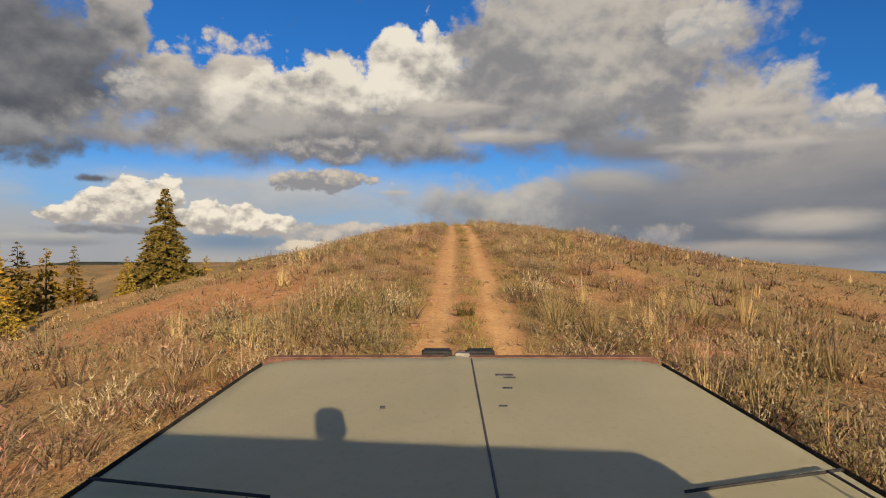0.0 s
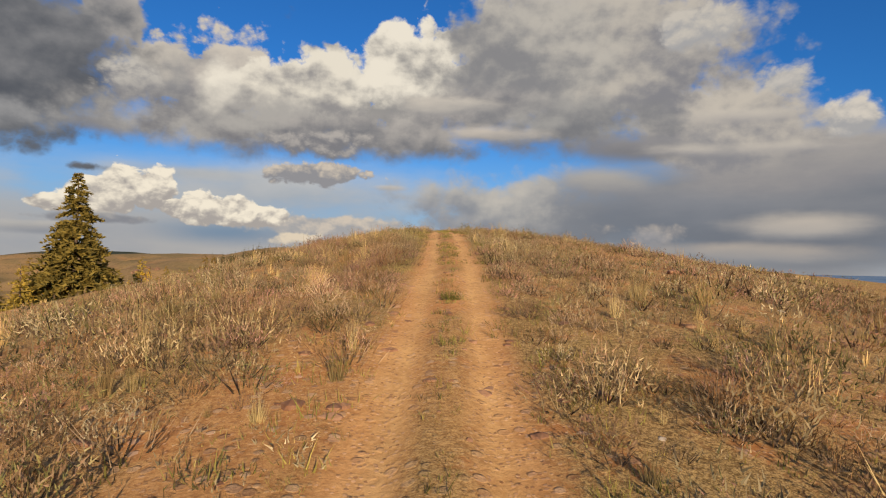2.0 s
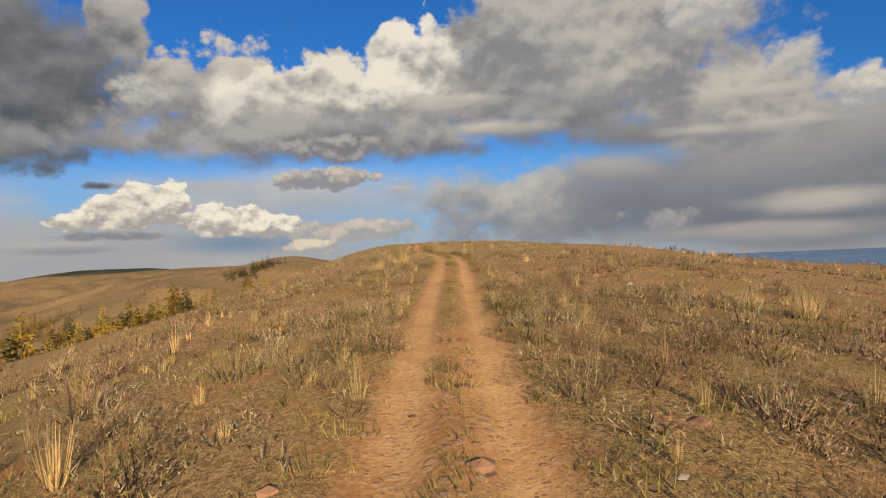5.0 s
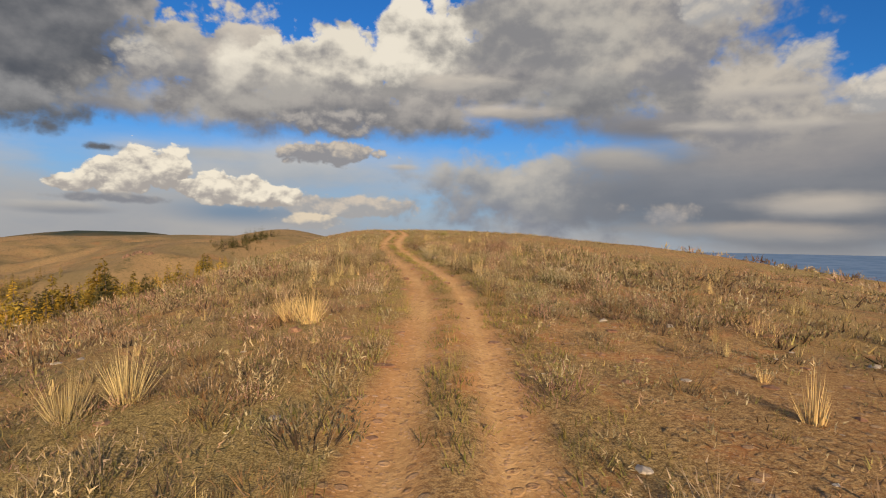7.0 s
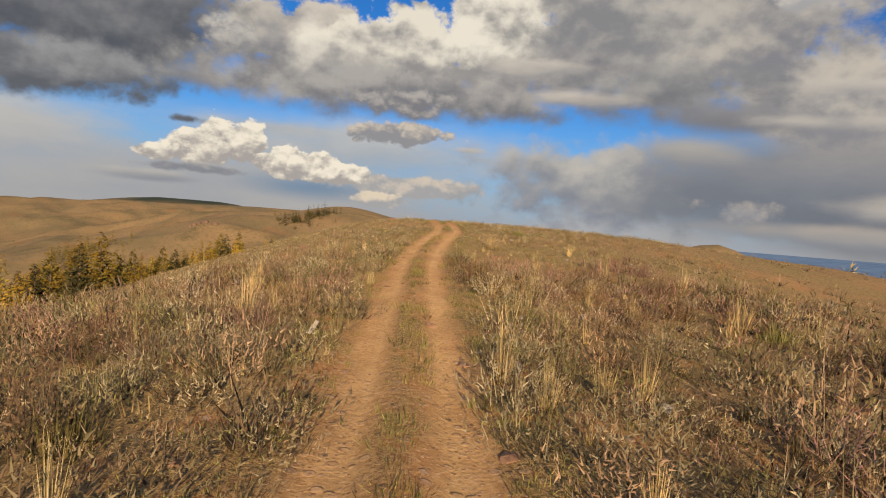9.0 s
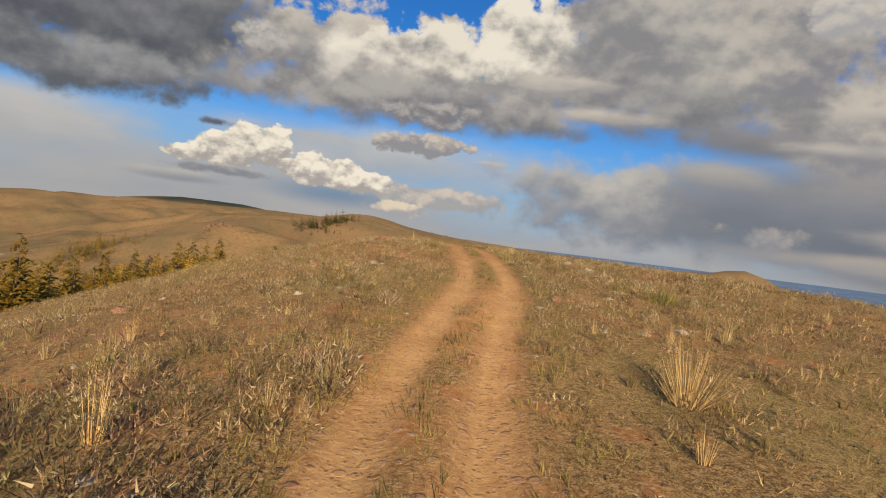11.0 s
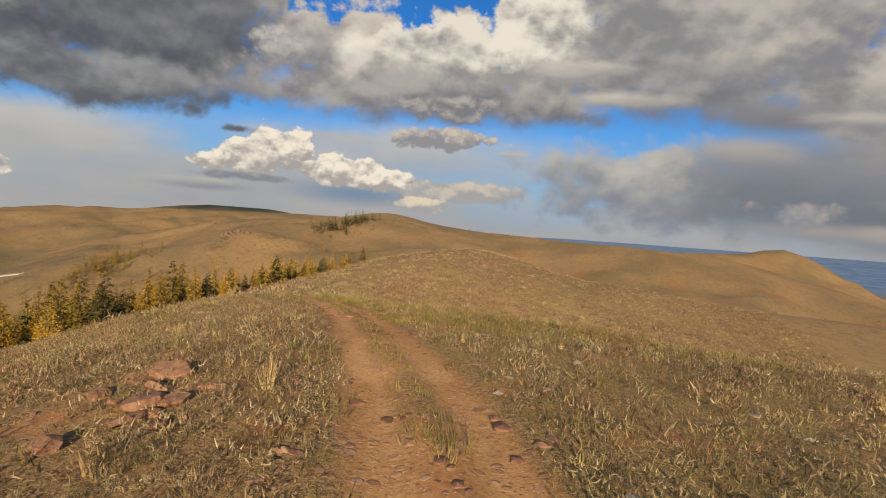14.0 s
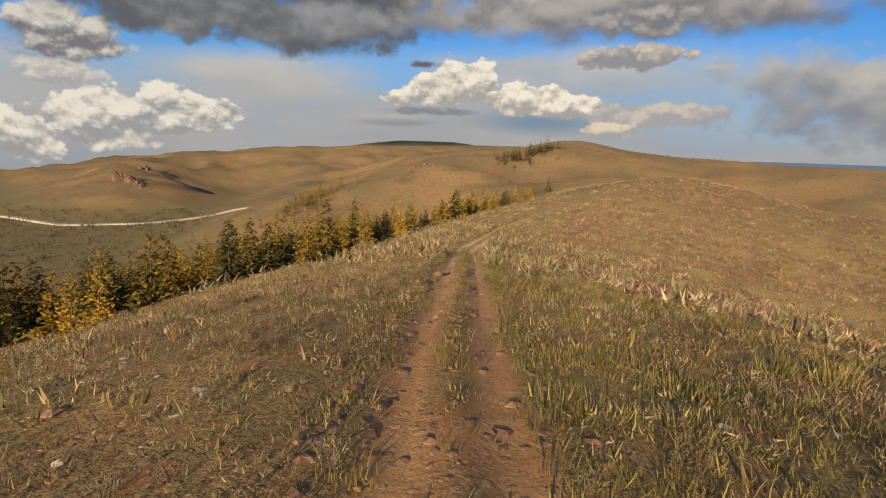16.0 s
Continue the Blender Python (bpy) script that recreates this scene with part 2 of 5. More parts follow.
    puff(3.0, 18.2, 6.6, 6.4, 0.6, 0.16, 0.52, 1.5, (0.88, 0.82, 0.73), (0.33, 0.32, 0.32), bulk=True)
    puff(-9.0, 20.6, 10.0, 7.4, 0.5, 0.3, 0.50, 1.2, (0.52, 0.49, 0.46), (0.26, 0.26, 0.28), bulk=True)
    # the dark mass to the left and the cloud that reaches on behind it
    puff(62.5, 8.2, 4.5, 2.6, 0.9, 0.3, 0.6, 1.0, (0.7, 0.66, 0.62), grey, fine=True)
    puff(54.0, 12.4, 14, 4.6, 0.5, 0.35, 0.35, 0.9, (0.50, 0.48, 0.47), slate, bulk=True)
    puff(39.0, 16.2, 14, 8.6, 0.45, 0.4, 0.36, 0.7, (0.27, 0.27, 0.29), (0.10, 0.11, 0.135), bulk=True)
    puff(43.0, 10.4, 13, 3.2, 0.6, 0.5, 0.35, 0.9, (0.34, 0.34, 0.36), slate, bulk=True)
    puff(28.6, 15.4, 3.0, 2.2, 1.0, 0.6, 0.6, 0.9, (0.56, 0.53, 0.50), (0.25, 0.25, 0.28), fine=True)
    puff(30.6, 11.6, 5.0, 1.4, 1.0, 0.8, 0.55, 0.9, (0.40, 0.39, 0.39), (0.22, 0.22, 0.25), True)
    # shaded undersides, merging into one broken base
    puff(20.0, 12.9, 17, 3.9, 0.5, 0.6, 0.50, 1.2, (0.44, 0.42, 0.41), (0.20, 0.20, 0.225), bulk=True)
    puff(21.5, 16.2, 2.8, 3.6, 0.8, 0.8, 0.75, 0.8, (0.88, 0.82, 0.73), (0.42, 0.40, 0.39), bulk=True)
    puff(-4.0, 15.0, 11, 3.2, 0.45, 0.6, 0.50, 1.2, (0.46, 0.43, 0.42), (0.22, 0.22, 0.245), bulk=True)
    puff(5.0, 12.4, 15, 2.9, 0.5, 0.6, 0.45, 1.0, (0.46, 0.43, 0.42), (0.19, 0.195, 0.22), bulk=True)
    puff(-13.0, 13.6, 15, 3.7, 0.5, 0.7, 0.42, 0.9, (0.38, 0.37, 0.37), (0.20, 0.205, 0.23), bulk=True)
    puff(-19.0, 11.4, 9.0, 1.8, 0.8, 0.8, 0.45, 0.9, (0.32, 0.31, 0.33), (0.185, 0.19, 0.22), True, -0.35)
    puff(-1.5, 15.9, 7.0, 1.1, 1.9, 0.7, 0.6, 1.2, (0.66, 0.60, 0.54), (0.28, 0.28, 0.3), True)
    puff(-6.0, 12.9, 7.5, 1.2, 1.6, 0.7, 0.6, 1.2, (0.60, 0.54, 0.49), (0.27, 0.27, 0.29), True)
    puff(12.0, 11.6, 6.0, 1.5, 1.3, 0.6, 0.55, 1.0, (0.46, 0.43, 0.42), (0.22, 0.22, 0.245), fine=True)
    for a, e, rx in ((-29.0, 13.6, 7.0), (-33.0, 10.6, 7.5), (-25.0, 10.9, 6.5)):
        puff(a, e, rx, 0.9, 1.5, 0.9, 0.6, 1.0, (0.60, 0.55, 0.50), (0.33, 0.32, 0.34), True, -0.5)
    # broken cloud overhead and behind, unseen, added dark to weaken the fill light
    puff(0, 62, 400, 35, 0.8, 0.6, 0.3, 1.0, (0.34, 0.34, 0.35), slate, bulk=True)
    bg, out = N.new("ShaderNodeBackground"), N.new("ShaderNodeOutputWorld")
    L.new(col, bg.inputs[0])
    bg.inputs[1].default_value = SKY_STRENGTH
    L.new(bg.outputs[0], out.inputs[0])


build_sky()


# ---- materials ----
def material(name):
    m = bpy.data.materials.new(name)
    m.use_nodes = True
    return m, m.node_tree.nodes, m.node_tree.links, m.node_tree.nodes["Principled BSDF"]


def attribute(N, name):
    n = N.new("ShaderNodeAttribute")
    n.attribute_name = name
    return n.outputs["Fac"]


def bump(N, L, shader, height, strength, distance):
    b = N.new("ShaderNodeBump")
    b.inputs["Strength"].default_value, b.inputs["Distance"].default_value = strength, distance
    L.new(height, b.inputs["Height"])
    L.new(b.outputs[0], shader.inputs["Normal"])


def ground_material():
    m, N, L, P = material("dry_hillside")
    co = N.new("ShaderNodeTexCoord").outputs["Object"]
    fine, mid, wide, huge = (fuzz(N, L, co, s, d, r).outputs[0] for s, d, r in ((14.0, 6, 0.7), (1.3, 6, 0.6), (0.16, 6, 0.6), (0.012, 7, 0.6)))

    def pebbles(scale, share):
        """Stones of many sizes: which cells hold one, and its own shade."""
        v = N.new("ShaderNodeTexVoronoi")
        L.new(co, v.inputs["Vector"])
        v.inputs["Scale"].default_value = scale
        own = N.new("ShaderNodeSeparateColor")
        L.new(v.outputs["Color"], own.inputs[0])
        there = calc(N, L, "GREATER_THAN", own.outputs[0], 1 - share)
        return calc(N, L, "MULTIPLY", there, smooth(N, L, v.outputs["Distance"], 0.46, 0.34)), own.outputs[1]

    grit, grit_shade = pebbles(24.0, 0.45)
    stone, stone_shade = pebbles(8.0, 0.28)
    soil = blend(N, L, smooth(N, L, calc(N, L, "MULTIPLY_ADD", mid, 0.6, fine), 0.55, 1.0), (0.33, 0.145, 0.052, 1), (0.58, 0.315, 0.13, 1))
    soil = blend(N, L, smooth(N, L, wide, 0.40, 0.62, 0.0, 0.6), soil, (0.44, 0.18, 0.068, 1))
    worn = blend(N, L, smooth(N, L, calc(N, L, "MULTIPLY_ADD", mid, 0.8, fine), 0.6, 1.15), (0.46, 0.255, 0.10, 1), (0.68, 0.42, 0.185, 1))
    worn = blend(N, L, attribute(N, "sward"), worn, blend(N, L, fine, (0.62, 0.42, 0.21, 1), (0.86, 0.64, 0.36, 1)))
    soil = blend(N, L, attribute(N, "worn"), soil, worn)
    rocky = blend(N, L, stone_shade, (0.26, 0.125, 0.07, 1), (0.62, 0.42, 0.29, 1))
    soil = blend(N, L, calc(N, L, "MULTIPLY", grit, 0.8), soil, blend(N, L, grit_shade, (0.24, 0.115, 0.055, 1), (0.70, 0.44, 0.26, 1)))
    soil = blend(N, L, calc(N, L, "MULTIPLY", stone, calc(N, L, "MULTIPLY_ADD", attribute(N, "worn"), -0.75, 0.9)), soil, rocky)
    stalks = fuzz(N, L, co, 55.0, 3, 0.6).outputs[0]
    litter = blend(N, L, smooth(N, L, calc(N, L, "MULTIPLY_ADD", stalks, 0.5, calc(N, L, "MULTIPLY", fine, 0.5)), 0.40, 0.62), (0.15, 0.085, 0.034, 1), (0.50, 0.335, 0.145, 1))
    litter = blend(N, L, smooth(N, L, wide, 0.46, 0.64, 0.0, 0.5), litter, blend(N, L, smooth(N, L, stalks, 0.4, 0.6), (0.15, 0.12, 0.04, 1), (0.38, 0.305, 0.115, 1)))
    cover = smooth(N, L, calc(N, L, "MULTIPLY_ADD", wide, 0.5, calc(N, L, "MULTIPLY_ADD", fine, 0.25, mid)), 0.64, 0.86)
    near = blend(N, L, cover, soil, litter)
    sward = blend(N, L, smooth(N, L, calc(N, L, "MULTIPLY_ADD", stalks, 0.5, calc(N, L, "MULTIPLY", fine, 0.5)), 0.40, 0.62), (0.27, 0.195, 0.07, 1), (0.58, 0.43, 0.165, 1))
    sward = blend(N, L, smooth(N, L, wide, 0.46, 0.60), sward, blend(N, L, fine, (0.20, 0.12, 0.06, 1), (0.42, 0.275, 0.15, 1)))
    near = blend(N, L, calc(N, L, "MULTIPLY", attribute(N, "sward"), 0.85), near, sward)
    near = blend(N, L, attribute(N, "bare"), near, soil)
    # far slopes: dry grass, red earth and darker brush
    speck = fuzz(N, L, co, 0.30, 8, 0.75).outputs[0]
    far = blend(N, L, smooth(N, L, huge, 0.36, 0.64), (0.32, 0.205, 0.098, 1), (0.205, 0.15, 0.076, 1))
    far = blend(N, L, smooth(N, L, fuzz(N, L, co, 0.022, 6, 0.6).outputs[0], 0.54, 0.72, 0.0, 0.7), far, (0.31, 0.15, 0.066, 1))
    far = blend(N, L, smooth(N, L, speck, 0.50, 0.66, 0.0, 0.75), far, (0.12, 0.09, 0.036, 1))
    far = blend(N, L, smooth(N, L, fuzz(N, L, co, 1.1, 4, 0.7).outputs[0], 0.50, 0.62, 0.0, 0.5), far, (0.13, 0.10, 0.046, 1))
    col = blend(N, L, attribute(N, "distance"), near, far)
    thicket = calc(N, L, "MULTIPLY", attribute(N, "draw"), smooth(N, L, speck, 0.42, 0.58, 0.15, 0.9))
    col = blend(N, L, thicket, col, (0.10, 0.085, 0.04, 1))
    col = blend(N, L, calc(N, L, "MULTIPLY", attribute(N, "meadow"), smooth(N, L, speck, 0.3, 0.6, 0.5, 1.0)), col, (0.19, 0.155, 0.072, 1))
    # darker colour over the top of the far mesa
    col = blend(N, L, attribute(N, "dark_mesa"), col, (0.035, 0.045, 0.03, 1))
    # litter of the wood, darkened to paint in the shade between the trees
    col = blend(N, L, calc(N, L, "MULTIPLY", attribute(N, "wood_floor_shade"), smooth(N, L, fine, 0.3, 0.6, 0.75, 1.0)), col, (0.06, 0.045, 0.02, 1))
    # blue distance haze, put into the far plain's own colour
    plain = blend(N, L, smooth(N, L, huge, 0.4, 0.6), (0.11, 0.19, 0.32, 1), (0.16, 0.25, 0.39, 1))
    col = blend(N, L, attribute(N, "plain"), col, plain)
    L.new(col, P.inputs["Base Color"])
    P.inputs["Roughness"].default_value = 0.95
    P.inputs["Diffuse Roughness"].default_value = 0.25
    P.inputs["Specular IOR Level"].default_value = 0.15
    bump(N, L, P, calc(N, L, "MULTIPLY_ADD", grit, 0.3, calc(N, L, "MULTIPLY_ADD", stone, 0.6, calc(N, L, "MULTIPLY_ADD", mid, 0.5, fine))), 0.5, 0.04)
    return m


def plant_material(name, palettes, rough=0.8, through=0.1):
    """Leaves and stems: each plant takes one of the palettes (dark, light), each blade its own place between the two."""
    m, N, L, P = material(name)
    geo = N.new("ShaderNodeNewGeometry")
    isl, where = geo.outputs["Random Per Island"], geo.outputs["Position"]
    own = calc(N, L, "FRACT", calc(N, L, "ADD", attribute(N, "tint"), N.new("ShaderNodeObjectInfo").outputs["Random"]))
    stand = fuzz(N, L, where, 0.30, 4, 0.6).outputs[0]
    pick = calc(N, L, "MULTIPLY_ADD", calc(N, L, "SUBTRACT", stand, 0.5), 1.6, own)
    col = blend(N, L, isl, (*palettes[0][0], 1), (*palettes[0][1], 1))
    for i, (low, high) in enumerate(palettes[1:], 1):
        edge = i / len(palettes)
        col = blend(N, L, smooth(N, L, pick, edge - 0.04, edge + 0.04), col, blend(N, L, isl, (*low, 1), (*high, 1)))
    value = calc(N, L, "FRACT", calc(N, L, "MULTIPLY", own, 7.31))
    col = blend(N, L, 1.0, col, blend(N, L, value, (0.36, 0.34, 0.30, 1), (1.26, 1.24, 1.20, 1)), "MULTIPLY")
    L.new(col, P.inputs["Base Color"])
    P.inputs["Roughness"].default_value = rough
    P.inputs["Diffuse Roughness"].default_value = 0.5
    P.inputs["Specular IOR Level"].default_value = 0.2
    t = N.new("ShaderNodeBsdfTranslucent")
    L.new(col, t.inputs[0])
    mix = N.new("ShaderNodeMixShader")
    mix.inputs[0].default_value = through
    L.new(P.outputs[0], mix.inputs[1]), L.new(t.outputs[0], mix.inputs[2])
    L.new(mix.outputs[0], N["Material Output"].inputs[0])
    return m


def rough_material(name, a, b, scale, rough=0.85, metal=0.0, relief=0.3, distance=0.02):
    m, N, L, P = material(name)
    co = N.new("ShaderNodeTexCoord").outputs["Object"]
    n1, n2 = fuzz(N, L, co, scale, 6, 0.6).outputs[0], fuzz(N, L, co, scale * 6, 5, 0.6).outputs[0]
    col = blend(N, L, smooth(N, L, calc(N, L, "MULTIPLY_ADD", n2, 0.4, n1), 0.5, 0.9), (*a, 1), (*b, 1))
    rnd = N.new("ShaderNodeObjectInfo").outputs["Random"]
    col = blend(N, L, 1.0, col, blend(N, L, rnd, (0.8, 0.8, 0.8, 1), (1.2, 1.15, 1.1, 1)), "MULTIPLY")
    L.new(col, P.inputs["Base Color"])
    P.inputs["Roughness"].default_value, P.inputs["Metallic"].default_value = rough, metal
    bump(N, L, P, n2, relief, distance)
    return m


M_GROUND = ground_material()
M_SAGE = plant_material("sagebrush_leaf", [((0.28, 0.235, 0.135), (0.56, 0.46, 0.285)), ((0.115, 0.11, 0.038), (0.31, 0.26, 0.10)), ((0.25, 0.195, 0.10), (0.54, 0.42, 0.24)), ((0.22, 0.135, 0.075), (0.46, 0.30, 0.18))], through=0.08)
M_TWIG = plant_material("dry_brush_twig", [((0.27, 0.135, 0.105), (0.56, 0.325, 0.26)), ((0.16, 0.08, 0.035), (0.40, 0.225, 0.095)), ((0.27, 0.19, 0.12), (0.60, 0.45, 0.30))], through=0.06)
# woody stems, their dark colour also standing in for shade inside the bushes
M_WOOD = plant_material("shaded_brush_wood", [((0.05, 0.035, 0.022), (0.16, 0.105, 0.065))], through=0.0)
M_STRAW = plant_material("straw_grass", [((0.42, 0.29, 0.115), (0.80, 0.59, 0.28)), ((0.36, 0.27, 0.11), (0.64, 0.50, 0.25))])
M_TURF = plant_material("dry_turf", [((0.26, 0.17, 0.065), (0.58, 0.42, 0.18)), ((0.19, 0.165, 0.05), (0.42, 0.35, 0.12)), ((0.22, 0.13, 0.055), (0.46, 0.30, 0.13))])
M_GREEN = plant_material("green_grass", [((0.13, 0.13, 0.03), (0.33, 0.29, 0.08)), ((0.20, 0.165, 0.04), (0.44, 0.35, 0.10))])
M_NEEDLE = plant_material("olive_needle", [((0.085, 0.07, 0.017), (0.36, 0.27, 0.065))], through=0.12)
M_GOLD = plant_material("golden_needle", [((0.16, 0.105, 0.016), (0.62, 0.39, 0.05)), ((0.13, 0.10, 0.02), (0.46, 0.33, 0.06))], through=0.15)
# needles darkened to paint in shade within the wood; also the hilltop grove's green
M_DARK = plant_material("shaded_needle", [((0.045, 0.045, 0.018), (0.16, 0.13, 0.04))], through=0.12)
M_BARK = rough_material("conifer_bark", (0.09, 0.06, 0.04), (0.2, 0.14, 0.1), 6.0)
M_ROCK = rough_material("red_rock", (0.22, 0.10, 0.052), (0.44, 0.25, 0.14), 3.0, relief=0.6)
M_PALE = rough_material("pale_rock", (0.38, 0.31, 0.23), (0.58, 0.50, 0.40), 4.0, relief=0.5)
M_CRAG = rough_material("crag_rock", (0.13, 0.075, 0.045), (0.27, 0.16, 0.10), 0.15, relief=0.8, distance=0.5)
M_BRUSH = plant_material("far_brush_leaf", [((0.12, 0.09, 0.04), (0.26, 0.20, 0.09))])
M_DIRT_ROAD = rough_material("pale_dirt_road", (0.5, 0.42, 0.32), (0.62, 0.54, 0.43), 0.3)


# ---- lie of the land ----
RNG = np.random.default_rng(7)
LATTICE = np.random.default_rng(3).random((256, 256))


def value_noise(x, y):
    xi, yi = np.floor(x).astype(int), np.floor(y).astype(int)
    u, v = x - xi, y - yi
    u, v = u * u * (3 - 2 * u), v * v * (3 - 2 * v)
    a, b = LATTICE[xi % 256, yi % 256], LATTICE[(xi + 1) % 256, yi % 256]
    c, d = LATTICE[xi % 256, (yi + 1) % 256], LATTICE[(xi + 1) % 256, (yi + 1) % 256]
    return (a * (1 - u) + b * u) * (1 - v) + (c * (1 - u) + d * u) * v - 0.5


def fbm(x, y, octaves=5, gain=0.5):
    total, amp = 0.0, 1.0
    for i in range(octaves):
        total = total + amp * value_noise(x + 17.3 * i, y - 9.1 * i)
        x, y, amp = x * 2.03, y * 2.03, amp * gain
    return total


# the two-track: distance north, place across, height of the ground
TY = [-60, -30, 0, 7.6, 15, 22, 29, 38, 43, 48, 53.4, 58.6, 63.6, 68.3, 73.2, 77.9, 87.5, 96.3, 103.4, 109.6, 117.9, 122.6, 127, 130.8, 133.9, 139.6, 154.7, 170, 209, 270, 328, 390, 480]
TX = [0, 0, 0, 0.36, 0.64, 0.75, 1.02, 1.08, 1.08, 1.06, 1.04, 1.09, 1.16, 1.16, 0.93, 0.22, -1.38, -2.8, -3.38, -3.25, -4.6, -5.9, -7.9, -9.6, -11.1, -14.4, -22.0, -30, -44, -55, -58, -62, -75]
TZ = [-8.5, -5.2, -2, -1.14, -0.24, 0.75, 1.68, 2.76, 3.3, 3.62, 3.82, 4.18, 4.58, 4.8, 5.07, 5.24, 5.5, 5.87, 6.35, 6.85, 7.37, 7.53, 7.3, 6.98, 6.56, 6.0, 3.9, 1.0, -3.0, -5.4, -3.6, -10, -15]
_dense = np.arange(-60, 481, 1.0)


def _soften(values, width):
    v = np.interp(_dense, TY, values)
    k = np.exp(-0.5 * (np.arange(-12, 13) / width) ** 2)
    return np.convolve(np.pad(v, 12, mode="edge"), k / k.sum(), mode="valid")


_tx, _tz = _soften(TX, 2.0), _soften(TZ, 2.0)


def track_x(y):
    return np.interp(y, _dense, _tx)


def track_z(y):
    return np.interp(y, _dense, _tz)


# how the ridge falls away on each side: stations, slope and breadth of the top
SY = [-60, 20, 45, 65, 85, 105, 125, 150, 200, 260, 330, 480]
LEFT_SLOPE = [0.25, 0.32, 0.355, 0.255, 0.345, 0.41, 0.365, 0.355, 0.34, 0.33, 0.37, 0.32]
LEFT_TOP = [11, 9.2, 7.7, 8.2, 8.2, 7.6, 6.3, 5.9, 9.3, 15, 17, 21]
RIGHT_SLOPE = [0.175, 0.19, 0.196, 0.202, 0.212, 0.195, 0.13, 0.22, 0.206, 0.115, 0.078, 0.17]
RIGHT_TOP = [6.6, 7, 11, 21, 40, 52, 52, 18, 11, 12.8, 22, 36]


def top_max(a, b, k):
    h = np.maximum(k - np.abs(a - b), 0) / k
    return np.maximum(a, b) + h * h * k * 0.25


def ridge(x, y, crest, slope, breadth):
    """Height of a ridge along a line of (x, y, z) points."""
    best = np.full(np.shape(x), -1e6)
    for (x0, y0, z0), (x1, y1, z1) in zip(crest, crest[1:]):
        dx, dy = x1 - x0, y1 - y0
        t = np.clip(((x - x0) * dx + (y - y0) * dy) / (dx * dx + dy * dy), 0, 1)
        d = np.hypot(x - x0 - t * dx, y - y0 - t * dy)
        best = np.maximum(best, z0 + t * (z1 - z0) - slope * (np.sqrt(d * d + breadth * breadth) - breadth))
    return best


BACK = [(-1900, 300, -70), (-1116, 603, -50), (-1029, 770, -25), (-860, 982, -9), (-750, 1080, 5), (-560, 1250, 12), (-380, 1500, 16)]
CRAG_SPUR = [(-1029, 770, -27), (-693, 552, -46), (-590, 590, -72)]
MID = [(-318, 450, -80), (-325, 505, -58), (-324, 556, -24), (-278, 615, -3), (-240, 700, 3), (-216, 803, 12)]
GROVE = [(-420, 900, 0), (-300, 800, 6), (-216, 803, 17), (-120, 876, 6), (-17, 834, 1), (80, 800, 0), (160, 815, -4), (215, 850, -24)]
LINK = [(-75, 480, -17), (-110, 580, -16), (-180, 720, 2), (-216, 803, 17)]
KNOB = [(150, 1480, -20), (300, 1500, -11), (420, 1540, -6), (470, 1530, 9), (500, 1520, 12), (535, 1480, -16), (590, 1400, -60)]
KNOLL = [(-36, 250, -6.0), (-37, 300, -1.6), (-37, 334, 0.8), (-48, 420, -9)]
MESA = [(-2380, 3330, 2), (-2240, 3400, 36), (-2080, 3480, 44), (-1900, 3600, 36), (-1770, 3700, 8)]


def land(x, y):
    """Height of the ground, with no small relief."""
    u = x - track_x(y)
    sl, wl, sr, wr = (np.interp(y, SY, v) for v in (LEFT_SLOPE, LEFT_TOP, RIGHT_SLOPE, RIGHT_TOP))
    fall = np.where(u < 0, sl * (np.sqrt(u * u + wl * wl) - wl), sr * (np.sqrt(u * u + wr * wr) - wr))
    past = np.maximum(y - 480, 0) * 0.25 + np.maximum(-60 - y, 0) * 0.12
    main = track_z(y) - fall - past
    main = main + 2.5 * fbm(x * 0.018, y * 0.018, 3) * np.clip((np.abs(u) - 10) / 40, 0, 1)
    main = top_max(main, ridge(x, y, KNOLL, 0.31, 16), 3)
    side = 1 / (1 + np.exp(-(x - 150 + 0.1 * y) / 90))
    reach = np.hypot(x, y)
    valley = -78 + 4 * fbm(x * 0.004, y * 0.004, 3) - 0.14 * np.maximum(-x - 1500, 0)
    plain = -115 + 88 * np.clip((reach - 1200) / 3300, 0, 1)
    base = valley * (1 - side) + plain * side
    rough = fbm(x * 0.006, y * 0.006, 5, 0.55)
    gullies = np.abs(fbm(x * 0.009 + 5, y * 0.009, 4, 0.5))
    far = np.full(np.shape(x), -1e6)
    for crest, slope, breadth in ((BACK, 0.27, 60), (CRAG_SPUR, 0.3, 40), (MID, 0.34, 25), (GROVE, 0.26, 45), (LINK, 0.3, 30), (KNOB, 0.5, 20), (MESA, 0.2, 120)):
        far = top_max(far, ridge(x, y, crest, slope, breadth), 10)
    lift = np.clip((far - base) / 30, 0, 1)
    far = far + (12 * rough - 26 * gullies + 4) * lift * (1 - 0.85 * np.clip((far - base - 64) / 22, 0, 1))
    return top_max(top_max(main, far, 8), base, 14)


RUT = 0.5       # from the middle of the track to the middle of each rut


def rut(u):
    return np.exp(-((np.abs(u) - RUT) / 0.27) ** 2)


